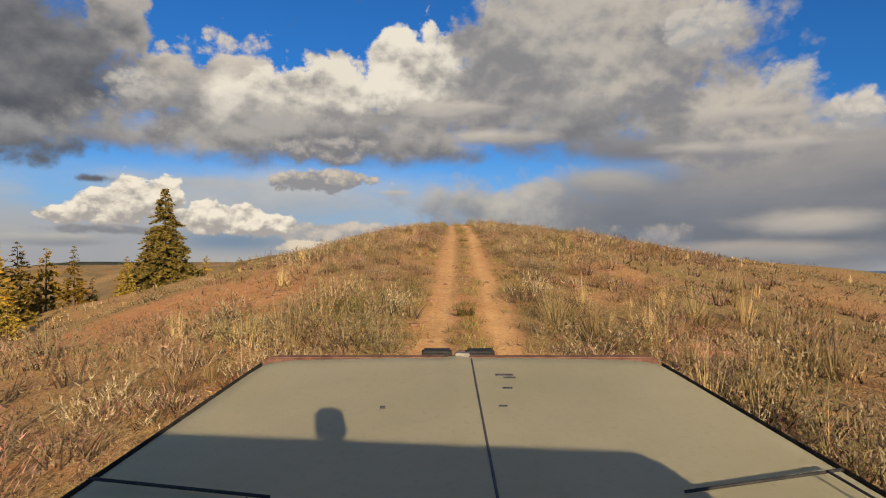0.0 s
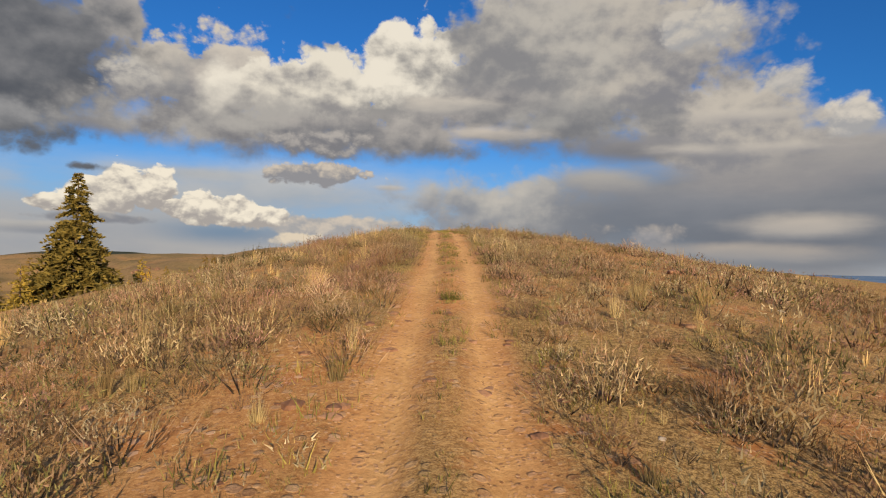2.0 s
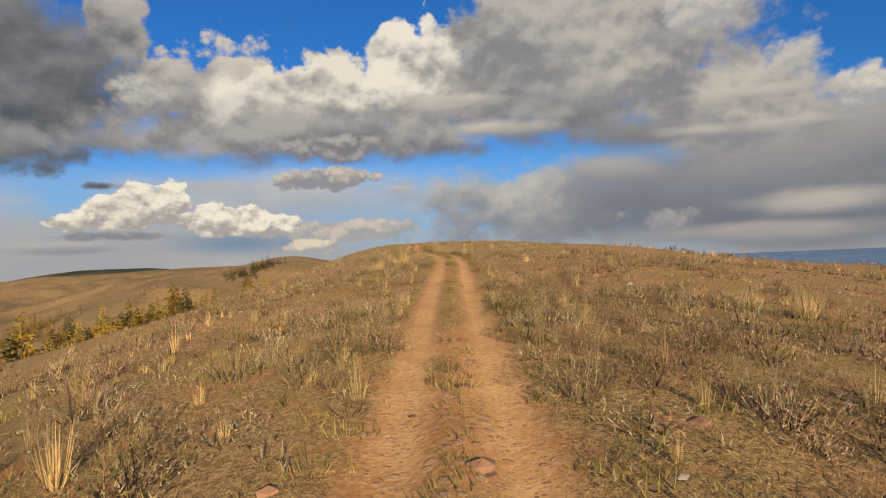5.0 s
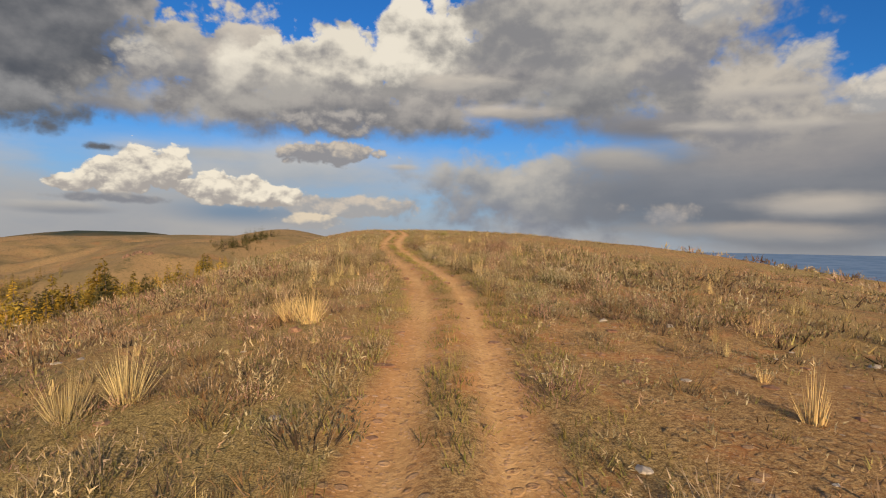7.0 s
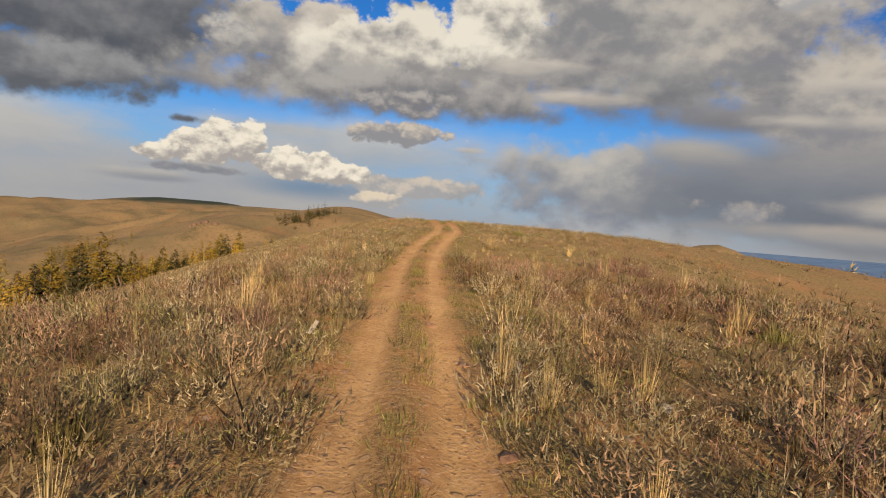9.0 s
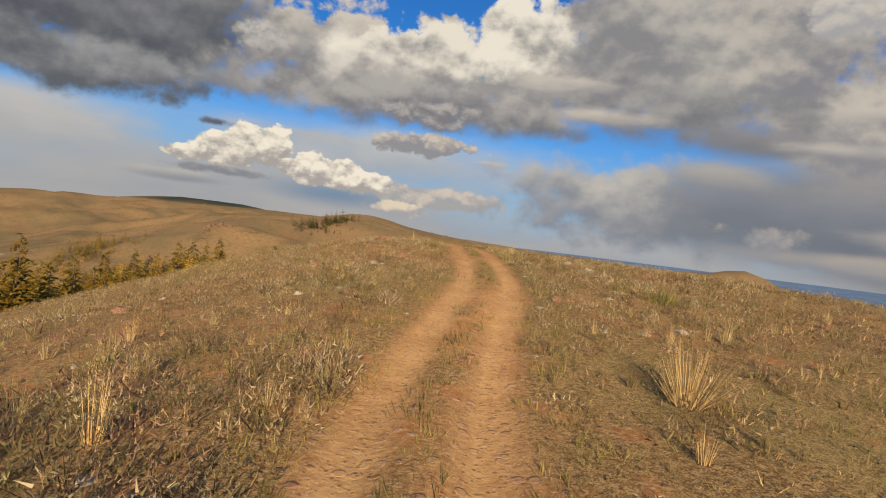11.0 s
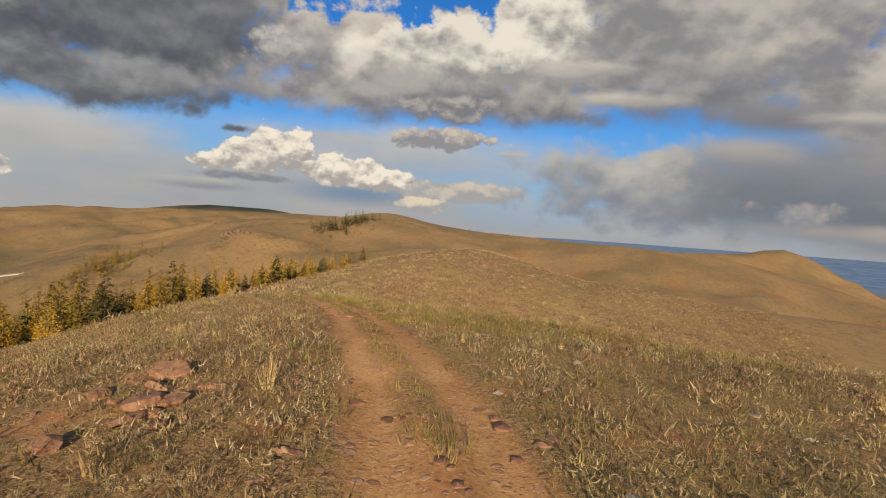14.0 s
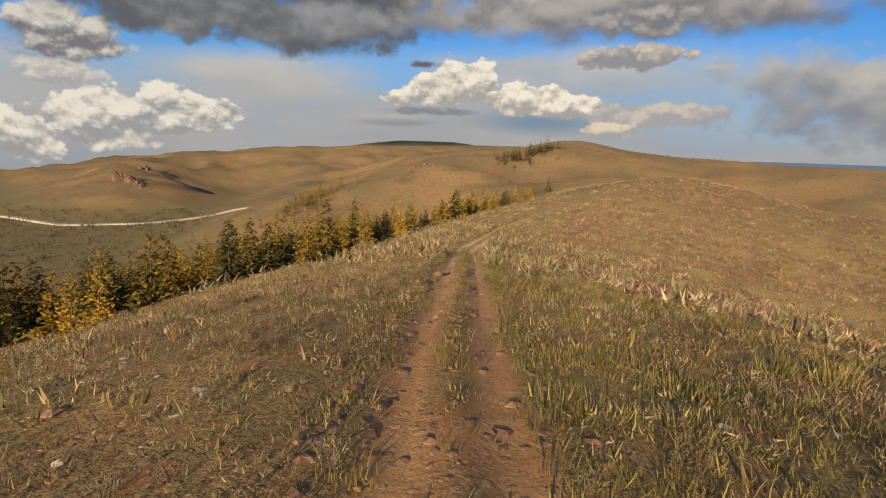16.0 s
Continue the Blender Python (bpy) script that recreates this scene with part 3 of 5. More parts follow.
def bareness(x, y):
    """Where the red earth lies open: ruts, their shoulders and scattered patches."""
    u = x - track_x(y)
    spread = np.clip(2.6 - np.abs(np.abs(u) - RUT) / 0.16 + 1.1 * fbm(x * 0.9, y * 0.5, 3) + 1.4 * fbm(x * 3.1, y * 2.3 + 7, 2), 0, 1)
    patch = np.clip((fbm(x * 0.22 + 3, y * 0.22, 5) - 0.2) * 7, 0, 1) * np.clip(1.2 - np.abs(u) / 30, 0, 1) * np.clip((112 - y) / 12, 0, 1)
    fork = 1.2 * np.exp(-((u + 7.5) / 3.6) ** 2) * np.exp(-((y - 15) / 7.0) ** 2)
    stony = np.exp(-((u - 7) / 4.0) ** 2) * np.exp(-((y - 34) / 8.0) ** 2) + 0.3 * np.exp(-((u - 6) / 4.0) ** 2) * np.exp(-((y - 66) / 8.0) ** 2)
    return np.clip(np.maximum(spread * np.clip(1.9 - y / 190, 0.4, 1), np.clip(0.75 - y / 120, 0.15, 0.7) * patch) + 0.95 * fork + 0.6 * stony, 0, 1)


def ground_z(x, y):
    u = x - track_x(y)
    close = np.clip(1.4 - np.abs(u) / 60, 0, 1) * np.clip((430 - y) / 60, 0, 1)
    z = land(x, y)
    off = np.clip((np.abs(u) - 1.3) / 1.5, 0, 1)
    z = z + close * (0.10 * off * fbm(x * 0.7, y * 0.7, 4) + 0.3 * off * fbm(x * 0.13, y * 0.13, 3) + 0.02 * fbm(x * 4, y * 4, 2))
    return z - close * 0.08 * rut(u) + close * 0.05 * np.exp(-(u / 0.3) ** 2)


def mesh_object(name, verts, faces, mat, parent=None, smooth_shade=False):
    """A mesh of triangles or quads from arrays, linked as one object."""
    me = bpy.data.meshes.new(name)
    faces = np.asarray(faces, dtype=np.int32)
    n, k = faces.shape
    me.vertices.add(len(verts))
    me.vertices.foreach_set("co", np.asarray(verts, dtype=np.float32).ravel())
    me.loops.add(n * k)
    me.loops.foreach_set("vertex_index", faces.ravel())
    me.polygons.add(n)
    me.polygons.foreach_set("loop_start", np.arange(0, n * k, k, dtype=np.int32))
    me.polygons.foreach_set("loop_total", np.full(n, k, dtype=np.int32))
    me.polygons.foreach_set("use_smooth", np.full(n, smooth_shade, dtype=bool))
    me.update(calc_edges=True)
    me.materials.append(mat)
    ob = new(name, me)
    ob.parent = parent
    return ob


def spaced(start, step, grow, stop):
    out, x = [], start
    while x < stop:
        out.append(x)
        x += step
        step *= grow
    return out + [stop]


def build_ground():
    near = spaced(0.14, 0.28, 1.0, 7.9) + spaced(8.2, 0.34, 1.085, 60)
    left = near + list(np.arange(68, 900, 10.0)) + spaced(912, 14, 1.13, 4880)
    right = near + spaced(66, 7, 1.06, 4880)
    us = np.array([-v for v in reversed(left)] + right)
    ahead = list(np.arange(-8, 150, 0.9)) + spaced(150.5, 0.8, 1.028, 480) + list(np.arange(490, 1600, 11.0)) + spaced(1612, 20, 1.1, 4880)
    behind = [-v for v in reversed(spaced(8.6, 0.6, 1.12, 4880))]
    ys = np.array(behind + ahead)
    U, Y = np.meshgrid(us, ys)
    X = U + track_x(Y) * np.clip((600 - np.abs(U)) / 500, 0, 1)
    Z = ground_z(X, Y)
    nu, ny = len(us), len(ys)
    i = (np.arange(ny - 1)[:, None] * nu + np.arange(nu - 1)[None, :]).ravel()
    faces = np.stack([i, i + 1, i + nu + 1, i + nu], 1)
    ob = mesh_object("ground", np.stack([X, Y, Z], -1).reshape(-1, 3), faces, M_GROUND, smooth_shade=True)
    u = X - track_x(Y)
    reach = np.hypot(X + 5, np.maximum(np.abs(Y - 70) - 80, 0) * 1.2)
    far = np.clip((reach - 110) / 110, 0, 1)
    side = 1 / (1 + np.exp(-(X - 150 + 0.1 * Y) / 90))
    low = np.clip((-62 - Z) / 8, 0, 1)
    attrs = {
        "bare": bareness(X, Y) * (1 - far),
        "worn": np.clip(1.25 * rut(u) - 0.1 + 0.5 * fbm(X * 0.5, Y * 0.3, 3), 0, 1) * np.maximum(np.clip((122 - Y) / 10, 0.65, 1), np.clip((Y - 152) / 10, 0, 1)) * (np.abs(u) < 2),
        "sward": np.clip((Y - 138) / 14, 0, 1) * np.clip(0.8 + 1.2 * fbm(X * 0.15, Y * 0.15, 3), 0.3, 1),
        # where the painted shade lies under the wood
        "wood_floor_shade": np.clip((-u - 27) / 6, 0, 1) * np.clip((115 + u) / 20, 0, 1) * np.clip((Y - 124) / 8, 0, 1) * np.clip((305 - Y) / 20, 0, 1),
        "distance": far,
        "draw": far * np.clip(1 - np.abs(fbm(X * 0.009 + 5, Y * 0.009, 4, 0.5)) / 0.055, 0, 1) * np.clip((-X - 40) / 60, 0, 1) * np.clip((Z + 76) / 8, 0, 1),
        "meadow": low * (1 - side) * np.clip((2500 - np.hypot(X, Y)) / 800, 0, 1),
        # where the haze blue is painted over the far flat ground
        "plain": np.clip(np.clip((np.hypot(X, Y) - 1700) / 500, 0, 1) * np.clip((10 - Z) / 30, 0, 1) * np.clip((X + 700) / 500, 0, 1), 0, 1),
        "dark_mesa": np.clip((Z - 1) / 8, 0, 1) * np.clip((np.hypot(X, Y) - 3000) / 200, 0, 1) * np.clip((-1700 - X) / 100, 0, 1) * np.clip((X + 2450) / 100, 0, 1),
    }
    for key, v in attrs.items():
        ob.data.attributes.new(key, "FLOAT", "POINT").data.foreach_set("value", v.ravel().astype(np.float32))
    return tagged(ob, "dry grassy ridge of red earth with two worn wheel ruts", "ground", kind="structure")


build_ground()


# ---- plants ----
def blades(rng, n, height, reach, width, spread, base=0.3):
    """Narrow pointed leaves rising from a foot: points and triangles."""
    a, r = rng.random(n) * 2 * np.pi, np.sqrt(rng.random(n))
    lump = 1 + 0.25 * np.sin(a * 3 + rng.random() * 6)
    foot = np.stack([np.cos(a) * r * reach * base, np.sin(a) * r * reach * base, rng.random(n) * height * spread], 1)
    tip = np.stack([np.cos(a) * r * reach * lump, np.sin(a) * r * reach * lump, height * lump * (0.5 + 0.5 * rng.random(n)) * np.sqrt(np.maximum(0.05, 1 - 0.8 * r * r))], 1)
    tip += rng.normal(0, reach * 0.12, (n, 3)) * (1, 1, 0.5)
    b = rng.random(n) * np.pi
    side = np.stack([np.cos(b), np.sin(b), rng.normal(0, 0.3, n)], 1) * (width * (0.6 + 0.8 * rng.random(n)))[:, None]
    v = np.stack([foot - side * 0.5, foot + side * 0.5, tip], 1).reshape(-1, 3)
    return v, np.arange(n * 3).reshape(-1, 3)


def spikes(rng, n, height, reach, width, long=0.5, lean=0.7):
    """A rounded bush of upright narrow sprigs, fanning outwards and ragged at the top."""
    a, r = rng.random(n) * 2 * np.pi, np.sqrt(rng.random(n))
    lump = 1 + 0.22 * np.sin(a * 3 + rng.random() * 6) + 0.12 * np.sin(a * 7 + rng.random() * 6)
    c, s = np.cos(a) * r * lump, np.sin(a) * r * lump
    tip = np.stack([c * reach, s * reach, height * np.sqrt(np.maximum(0.06, 1 - 0.85 * r * r)) * (0.55 + 0.5 * rng.random(n) ** 1.4)], 1)
    way = np.stack([c * lean, s * lean, 1 + 0 * a], 1) + rng.normal(0, 0.22, (n, 3))
    way = way / np.linalg.norm(way, axis=1)[:, None]
    foot = tip - way * (height * long * (0.5 + 0.7 * rng.random(n)))[:, None]
    foot[:, 2] = np.maximum(foot[:, 2], 0.0)
    side = np.cross(way, rng.normal(0, 1, (n, 3)))
    side = side / np.linalg.norm(side, axis=1)[:, None] * (width * (0.5 + 0.8 * rng.random(n)))[:, None] * 0.5
    v = np.stack([foot - side, foot + side, tip], 1).reshape(-1, 3)
    return v, np.arange(n * 3).reshape(-1, 3)


def plumes(rng, sprigs, per, height, reach, size, lean=0.6):
    """A bush of feathery upright sprigs: small leaves along each stem, ragged at the top."""
    a, r = rng.random(sprigs) * 2 * np.pi, np.sqrt(np.linspace(0.02, 1, sprigs))
    lump = 1 + 0.25 * np.sin(a * 3 + rng.random() * 6)
    c, s = np.cos(a) * r * lump, np.sin(a) * r * lump
    tip = np.stack([c * reach, s * reach, height * np.sqrt(np.maximum(0.08, 1 - 0.8 * r * r)) * (0.6 + 0.45 * rng.random(sprigs))], 1)
    way = np.stack([c * lean, s * lean, 1 + 0 * a], 1) + rng.normal(0, 0.2, (sprigs, 3))
    way = way / np.linalg.norm(way, axis=1)[:, None]
    n = sprigs * per
    along = np.repeat(height * (0.35 + 0.35 * rng.random(sprigs)), per) * rng.random(n) ** 1.3
    at = np.repeat(tip, per, 0) - np.repeat(way, per, 0) * along[:, None]
    at[:, 2] = np.maximum(at[:, 2], 0.02 * rng.random(n))
    d = np.repeat(way, per, 0) + rng.normal(0, 0.55, (n, 3))
    d = d / np.linalg.norm(d, axis=1)[:, None]
    w = np.cross(d, rng.normal(0, 1, (n, 3)))
    w = w / np.linalg.norm(w, axis=1)[:, None] * size * 0.125
    k = (size * (0.6 + 0.8 * rng.random(n)))[:, None]
    v = np.stack([at - w, at + w, at + d * k], 1).reshape(-1, 3)
    return v, np.arange(len(v)).reshape(-1, 3)


def join(*parts):
    vs, fs, n = [], [], 0
    for v, f in parts:
        vs.append(v)
        fs.append(f + n)
        n += len(v)
    return np.concatenate(vs), np.concatenate(fs)


def strewn(templates, x, y, scale, rng, tall=0.25):
    """Copies of the templates standing on the ground at x, y, as one set of points and triangles."""
    z = ground_z(x, y)
    pick = rng.integers(0, len(templates), len(x))
    turn = rng.random(len(x)) * 2 * np.pi
    sz = scale * (1 + tall * rng.normal(0, 1, len(x)).clip(-1.5, 1.5))
    own = rng.random(len(x))
    vs, fs, ts, n = [], [], [], 0
    for t, (v, f) in enumerate(templates):
        i = np.where(pick == t)[0]
        if not len(i):
            continue
        c, s = np.cos(turn[i])[:, None], np.sin(turn[i])[:, None]
        w = np.stack([(v[:, 0] * c - v[:, 1] * s) * scale[i, None] + x[i, None], (v[:, 0] * s + v[:, 1] * c) * scale[i, None] + y[i, None],
                      v[:, 2] * sz[i, None] + z[i, None] - 0.02], -1)
        fs.append((f[None] + (np.arange(len(i)) * len(v))[:, None, None]).reshape(-1, 3) + n)
        vs.append(w.reshape(-1, 3))
        ts.append(np.repeat(own[i], len(v)))
        n += w.shape[0] * w.shape[1]
    return np.concatenate(vs), np.concatenate(fs), np.concatenate(ts)


def planted(name, verts, faces, tint, mat):
    """One object of many plants, each with a shade of its own."""
    ob = mesh_object(name, verts, faces, mat)
    ob.data.attributes.new("tint", "FLOAT", "POINT").data.foreach_set("value", tint.astype(np.float32))
    return ob


def sites(rng, count, u0, u1, y0, y1, density):
    """Places between the given distances from the track, thinned by a density in 0..1."""
    y = y0 + (y1 - y0) * rng.random(count)
    u = u0 + (u1 - u0) * rng.random(count)
    x = track_x(y) + u
    keep = rng.random(count) < density(x, y, u)
    return x[keep], y[keep]


def clear_of_ruts(x, y, u):
    return np.abs(np.abs(u) - RUT) > 0.33 + 0.30 * fbm(x * 1.1, y * 0.8, 2)


def off_track(u):
    return np.abs(u) > 1.0


def stalked(rng, bush, n, height, reach, width, chance):
    """Some bushes carry last year's upright flower stalks."""
    return join(bush, blades(rng, n, height, reach, width, 0.45, 0.85)) if rng.random() < chance else bush


SAGE = [stalked(RNG, plumes(RNG, 34, 4, 0.60, 0.60, 0.078), 18, 0.82, 0.50, 0.009, 0.4) for _ in range(9)]
SAGE_MID = [stalked(RNG, plumes(RNG, 19, 3, 0.58, 0.64, 0.118), 8, 0.76, 0.52, 0.018, 0.4) for _ in range(8)]
SAGE_LOW = [plumes(RNG, 9, 3, 0.52, 0.66, 0.13) for _ in range(7)]
TWIGS = [join(spikes(RNG, 46, 0.58, 0.66, 0.011, 0.6, 1.0), plumes(RNG, 22, 3, 0.52, 0.64, 0.066, 0.9)) for _ in range(7)]
TWIGS_MID = [join(spikes(RNG, 18, 0.58, 0.66, 0.020, 0.6, 1.0), plumes(RNG, 11, 3, 0.54, 0.66, 0.095, 0.9)) for _ in range(6)]
TWIGS_LOW = [join(spikes(RNG, 7, 0.52, 0.66, 0.028, 0.5, 0.9), plumes(RNG, 6, 3, 0.50, 0.66, 0.12, 0.9)) for _ in range(6)]
# stem cores that carry the painted shade within each bush
WOOD = [blades(RNG, 14, 0.40, 0.52, 0.026, 0.0, 0.45) for _ in range(5)]
WOOD_MID = [blades(RNG, 7, 0.40, 0.54, 0.055, 0.0, 0.45) for _ in range(5)]
WOOD_LOW = [blades(RNG, 5, 0.40, 0.54, 0.10, 0.0, 0.45) for _ in range(5)]
STRAW = [blades(RNG, 72, 0.60, 0.17, 0.009, 0.0, 0.45) for _ in range(6)]
STRAW_LOW = [blades(RNG, 18, 0.56, 0.19, 0.024, 0.0, 0.45) for _ in range(6)]
GREEN = [blades(RNG, 18, 0.15, 0.24, 0.011, 0.0, 0.85) for _ in range(5)]
TURF = [blades(RNG, 14, 0.10, 0.20, 0.013, 0.0, 0.85) for _ in range(6)]
TURF_LOW = [blades(RNG, 9, 0.12, 0.22, 0.022, 0.0, 0.85) for _ in range(5)]
TUFT = [plumes(RNG, 7, 3, 0.13, 0.18, 0.046) for _ in range(8)]
TUFT_LOW = [plumes(RNG, 7, 2, 0.15, 0.20, 0.062) for _ in range(8)]
TUFT_FAR = [plumes(RNG, 5, 2, 0.15, 0.19, 0.105) for _ in range(8)]
COARSE = [plumes(RNG, 6, 2, 0.46, 0.55, 0.32) for _ in range(7)]


def stature(y):
    """How tall the scrub grows along the ridge: knee-high brush, then short stony turf."""
    return np.interp(y, [0, 40, 58, 70, 78, 98, 106, 130, 150, 220], [0.80, 0.74, 0.66, 0.70, 0.92, 0.90, 0.42, 0.36, 0.45, 0.85])


def brush(x, y, shift=0.0):
    thicket = 0.35 * np.clip(np.minimum(y - 74, 100 - y) / 6, 0, 1)
    return np.clip(0.60 + thicket + 3.4 * fbm(x * 0.2 + 40 + shift, y * 0.2 - shift, 3), 0.10, 1)


def greenness(x, y):
    u = x - track_x(y)
    verge = np.exp(-((np.abs(u) - 1.7) / 0.7) ** 2)
    hollow = 1.0 * np.exp(-((y - 147) / 13) ** 2) * np.clip((u + 6) / 6, 0.2, 1)
    return np.clip(0.25 + 1.6 * fbm(x * 0.07 + 9, y * 0.07, 3) + 0.35 * verge + hollow + 0.9 * (np.abs(u) < 0.45), 0, 1)


def scatter_plants():
    rng = np.random.default_rng(11)
    open_soil = lambda x, y: 1 - 0.95 * bareness(x, y)
    low_soil = lambda x, y: 1 - 0.7 * bareness(x, y)
    outer = (-34, 34, -9, 230)
    thick = lambda x, y: np.interp(y, [0, 50, 62, 76, 100, 108], [1.0, 0.95, 0.8, 0.9, 0.9, 0.9])

    def lay(name, label, category, mat, templates, count, zone, density, low, high, tall=True, power=1.5, wood=None):
        x, y = sites(rng, count, *zone, density)
        size = (low + (high - low) * rng.random(len(x)) ** power) * (stature(y) if tall else 1.0)
        tagged(planted(name, *strewn(templates, x, y, size, rng), mat), label, category, kind="stuff")
        if wood:
            tagged(planted("brush_stems", *strewn(wood, x, y, size, rng), M_WOOD), "bare woody stems inside the scrub, darkened for the shade within the bushes", "brush", kind="stuff")

    strip, flank = (-4.6, 4.6, -7, 165), (-12, 12, -8, 175)
    close = lambda u: np.abs(u) <= 4.6
    wide = lambda u, y: (np.abs(u) > 4.6) & (y <= 175)
    outside = lambda u, y: (np.abs(u) > 12) | (y > 172)
    for suffix, where, sets, zone, n in (("", "beside the track", 0, strip, (8200, 5200, 2200)), ("", "on the top of the ridge", 1, flank, (16500, 10500, 4500)),
                                         ("", "on the flanks of the ridge", 2, outer, (11500, 7200, 4500))):
        here = (lambda u, y: close(u), wide, outside)[sets]
        lay("sagebrush", "grey-green sagebrush scrub " + where, "sagebrush", M_SAGE, (SAGE, SAGE_MID, SAGE_LOW)[sets], n[0], zone,
            lambda x, y, u: off_track(u) * here(u, y) * brush(x, y) * open_soil(x, y) * thick(x, y), 0.42, 1.25, wood=(WOOD, WOOD_MID, WOOD_LOW)[sets])
        lay("dry_brush", "brown and mauve dry twiggy brush " + where, "brush", M_TWIG, (TWIGS, TWIGS_MID, TWIGS_LOW)[sets], n[1], zone,
            lambda x, y, u: off_track(u) * here(u, y) * brush(x, y, 60) * open_soil(x, y) * thick(x, y), 0.42, 1.2, wood=(WOOD, WOOD_MID, WOOD_LOW)[sets])
        lay("straw_grass", "pale straw-coloured bunch grass tufts " + where, "grass", M_STRAW, (STRAW, STRAW_LOW, STRAW_LOW)[sets], n[2], zone,
            lambda x, y, u: off_track(u) * here(u, y) * brush(x, y, 120) * open_soil(x, y), 0.4, 1.2, True, 2.0)
    lay("green_grass", "short olive-green grass between scrub and ruts", "grass", M_GREEN, GREEN, 8500, (-8, 8, -7, 172),
        lambda x, y, u: clear_of_ruts(x, y, u) * greenness(x, y) * open_soil(x, y), 0.5, 1.3, False)
    lay("green_grass", "fresh green grass in the hollow below the crest", "grass", M_GREEN, GREEN, 7000, (0.9, 10, 131, 168),
        lambda x, y, u: np.clip(0.5 + 1.5 * fbm(x * 0.25, y * 0.25, 3), 0.1, 1), 0.6, 1.7, False)
    lay("rut_grass", "olive grass growing between and along the ruts", "grass", M_GREEN, GREEN, 9000, (-1.55, 1.55, -7, 170),
        lambda x, y, u: clear_of_ruts(x, y, u) * (0.35 + 0.65 * greenness(x, y)), 0.5, 1.2, False)
    lay("dry_turf", "low dry grass stubble on red earth", "grass", M_TURF, TURF, 9000, (-4, 4, -7, 165),
        lambda x, y, u: clear_of_ruts(x, y, u) * low_soil(x, y) * (0.5 + 0.5 * brush(x, y, 200)), 0.5, 1.4, False)
    lay("dry_turf_slope", "low dry grass on the top of the ridge", "grass", M_TURF, TURF_LOW, 19000, (-14, 14, -7, 175),
        lambda x, y, u: (np.abs(u) > 3.8) * low_soil(x, y) * (0.5 + 0.5 * brush(x, y, 200)), 0.6, 1.5, False)
    turf = lambda y: np.interp(y, [0, 50, 62, 74, 80, 100, 106, 170], [0.9, 0.9, 1.0, 0.9, 0.4, 0.4, 1.0, 1.0])
    lay("low_sagebrush", "low clumps of beige sagebrush on stony turf", "sagebrush", M_SAGE, TUFT, 13000, (-4.5, 4.5, -5, 165),
        lambda x, y, u: off_track(u) * clear_of_ruts(x, y, u) * low_soil(x, y) * turf(y) * (0.45 + 0.55 * brush(x, y, 30)), 0.6, 1.5, False)
    lay("low_sagebrush", "low clumps of beige sagebrush over the ridge top", "sagebrush", M_SAGE, TUFT_LOW, 18500, (-14, 14, -5, 175),
        lambda x, y, u: (np.abs(u) > 4.3) * low_soil(x, y) * turf(y) * (0.45 + 0.55 * brush(x, y, 30)), 0.7, 1.6, False)
    lay("low_sagebrush", "dense low tufts on the stony crest", "sagebrush", M_SAGE, TUFT_LOW, 12000, (-9, 9, 101, 135),
        lambda x, y, u: (np.abs(u) > 1.1) * (0.4 + 0.6 * brush(x, y, 30)) * np.clip(np.minimum(y - 101, 135 - y) / 5, 0, 1), 0.5, 1.3, False)
    lay("low_sagebrush", "low beige tufts on the shoulder above the wood", "sagebrush", M_SAGE, TUFT_LOW, 11000, (-26, 22, 116, 172),
        lambda x, y, u: (np.abs(u) > 1.3) * (0.35 + 0.65 * brush(x, y, 30)), 0.7, 1.5, False)
    lay("dry_turf_slope", "pale dry grass on the shoulder above the wood", "grass", M_TURF, TURF_LOW, 10000, (-26, 22, 116, 172),
        lambda x, y, u: (np.abs(u) > 1.3) * (0.3 + 0.7 * brush(x, y, 200)), 0.8, 1.8, False)
    beyond = (-20, 125, 150, 345)
    swathe = lambda x, y: np.clip(0.45 + 4.5 * fbm(x * 0.06 + 2, y * 0.06, 3), 0.08, 1)
    lay("low_sagebrush", "beige scrub covering the slope beyond the hollow", "sagebrush", M_SAGE, TUFT_FAR, 34000, beyond,
        lambda x, y, u: off_track(u) * (0.12 + 0.88 * brush(x, y, 30)) * (0.3 + 0.7 * swathe(y + 40, x)), 1.5, 4.6, False)
    lay("dry_turf_slope", "pale dry grass on the slope beyond the hollow", "grass", M_STRAW, TURF_LOW, 15000, beyond,
        lambda x, y, u: off_track(u) * (0.3 + 0.7 * brush(x, y, 200)) * (1.05 - swathe(x, y)), 1.6, 3.6, False)
    lay("dry_brush", "mauve-brown brush on the slope beyond the hollow", "brush", M_TWIG, TUFT_FAR, 26000, beyond,
        lambda x, y, u: off_track(u) * swathe(x, y) * (u > 6), 1.8, 4.2, False)
    for name, mat, count, shift in (("far_sagebrush", M_SAGE, 9000, 0), ("far_brush", M_TWIG, 7000, 60), ("far_grass", M_STRAW, 7000, 120)):
        x, y = sites(rng, count, -70, 120, -10, 420, lambda x, y, u: ((np.abs(u) > 32) | (y > 228)) * off_track(u) * brush(x, y, shift))
        ob = planted(name, *strewn(COARSE, x, y, 0.7 + 0.8 * rng.random(len(x)), rng), mat)
        tagged(ob, "scrub and dry grass on the more distant slopes", "scrub", kind="stuff")


scatter_plants()


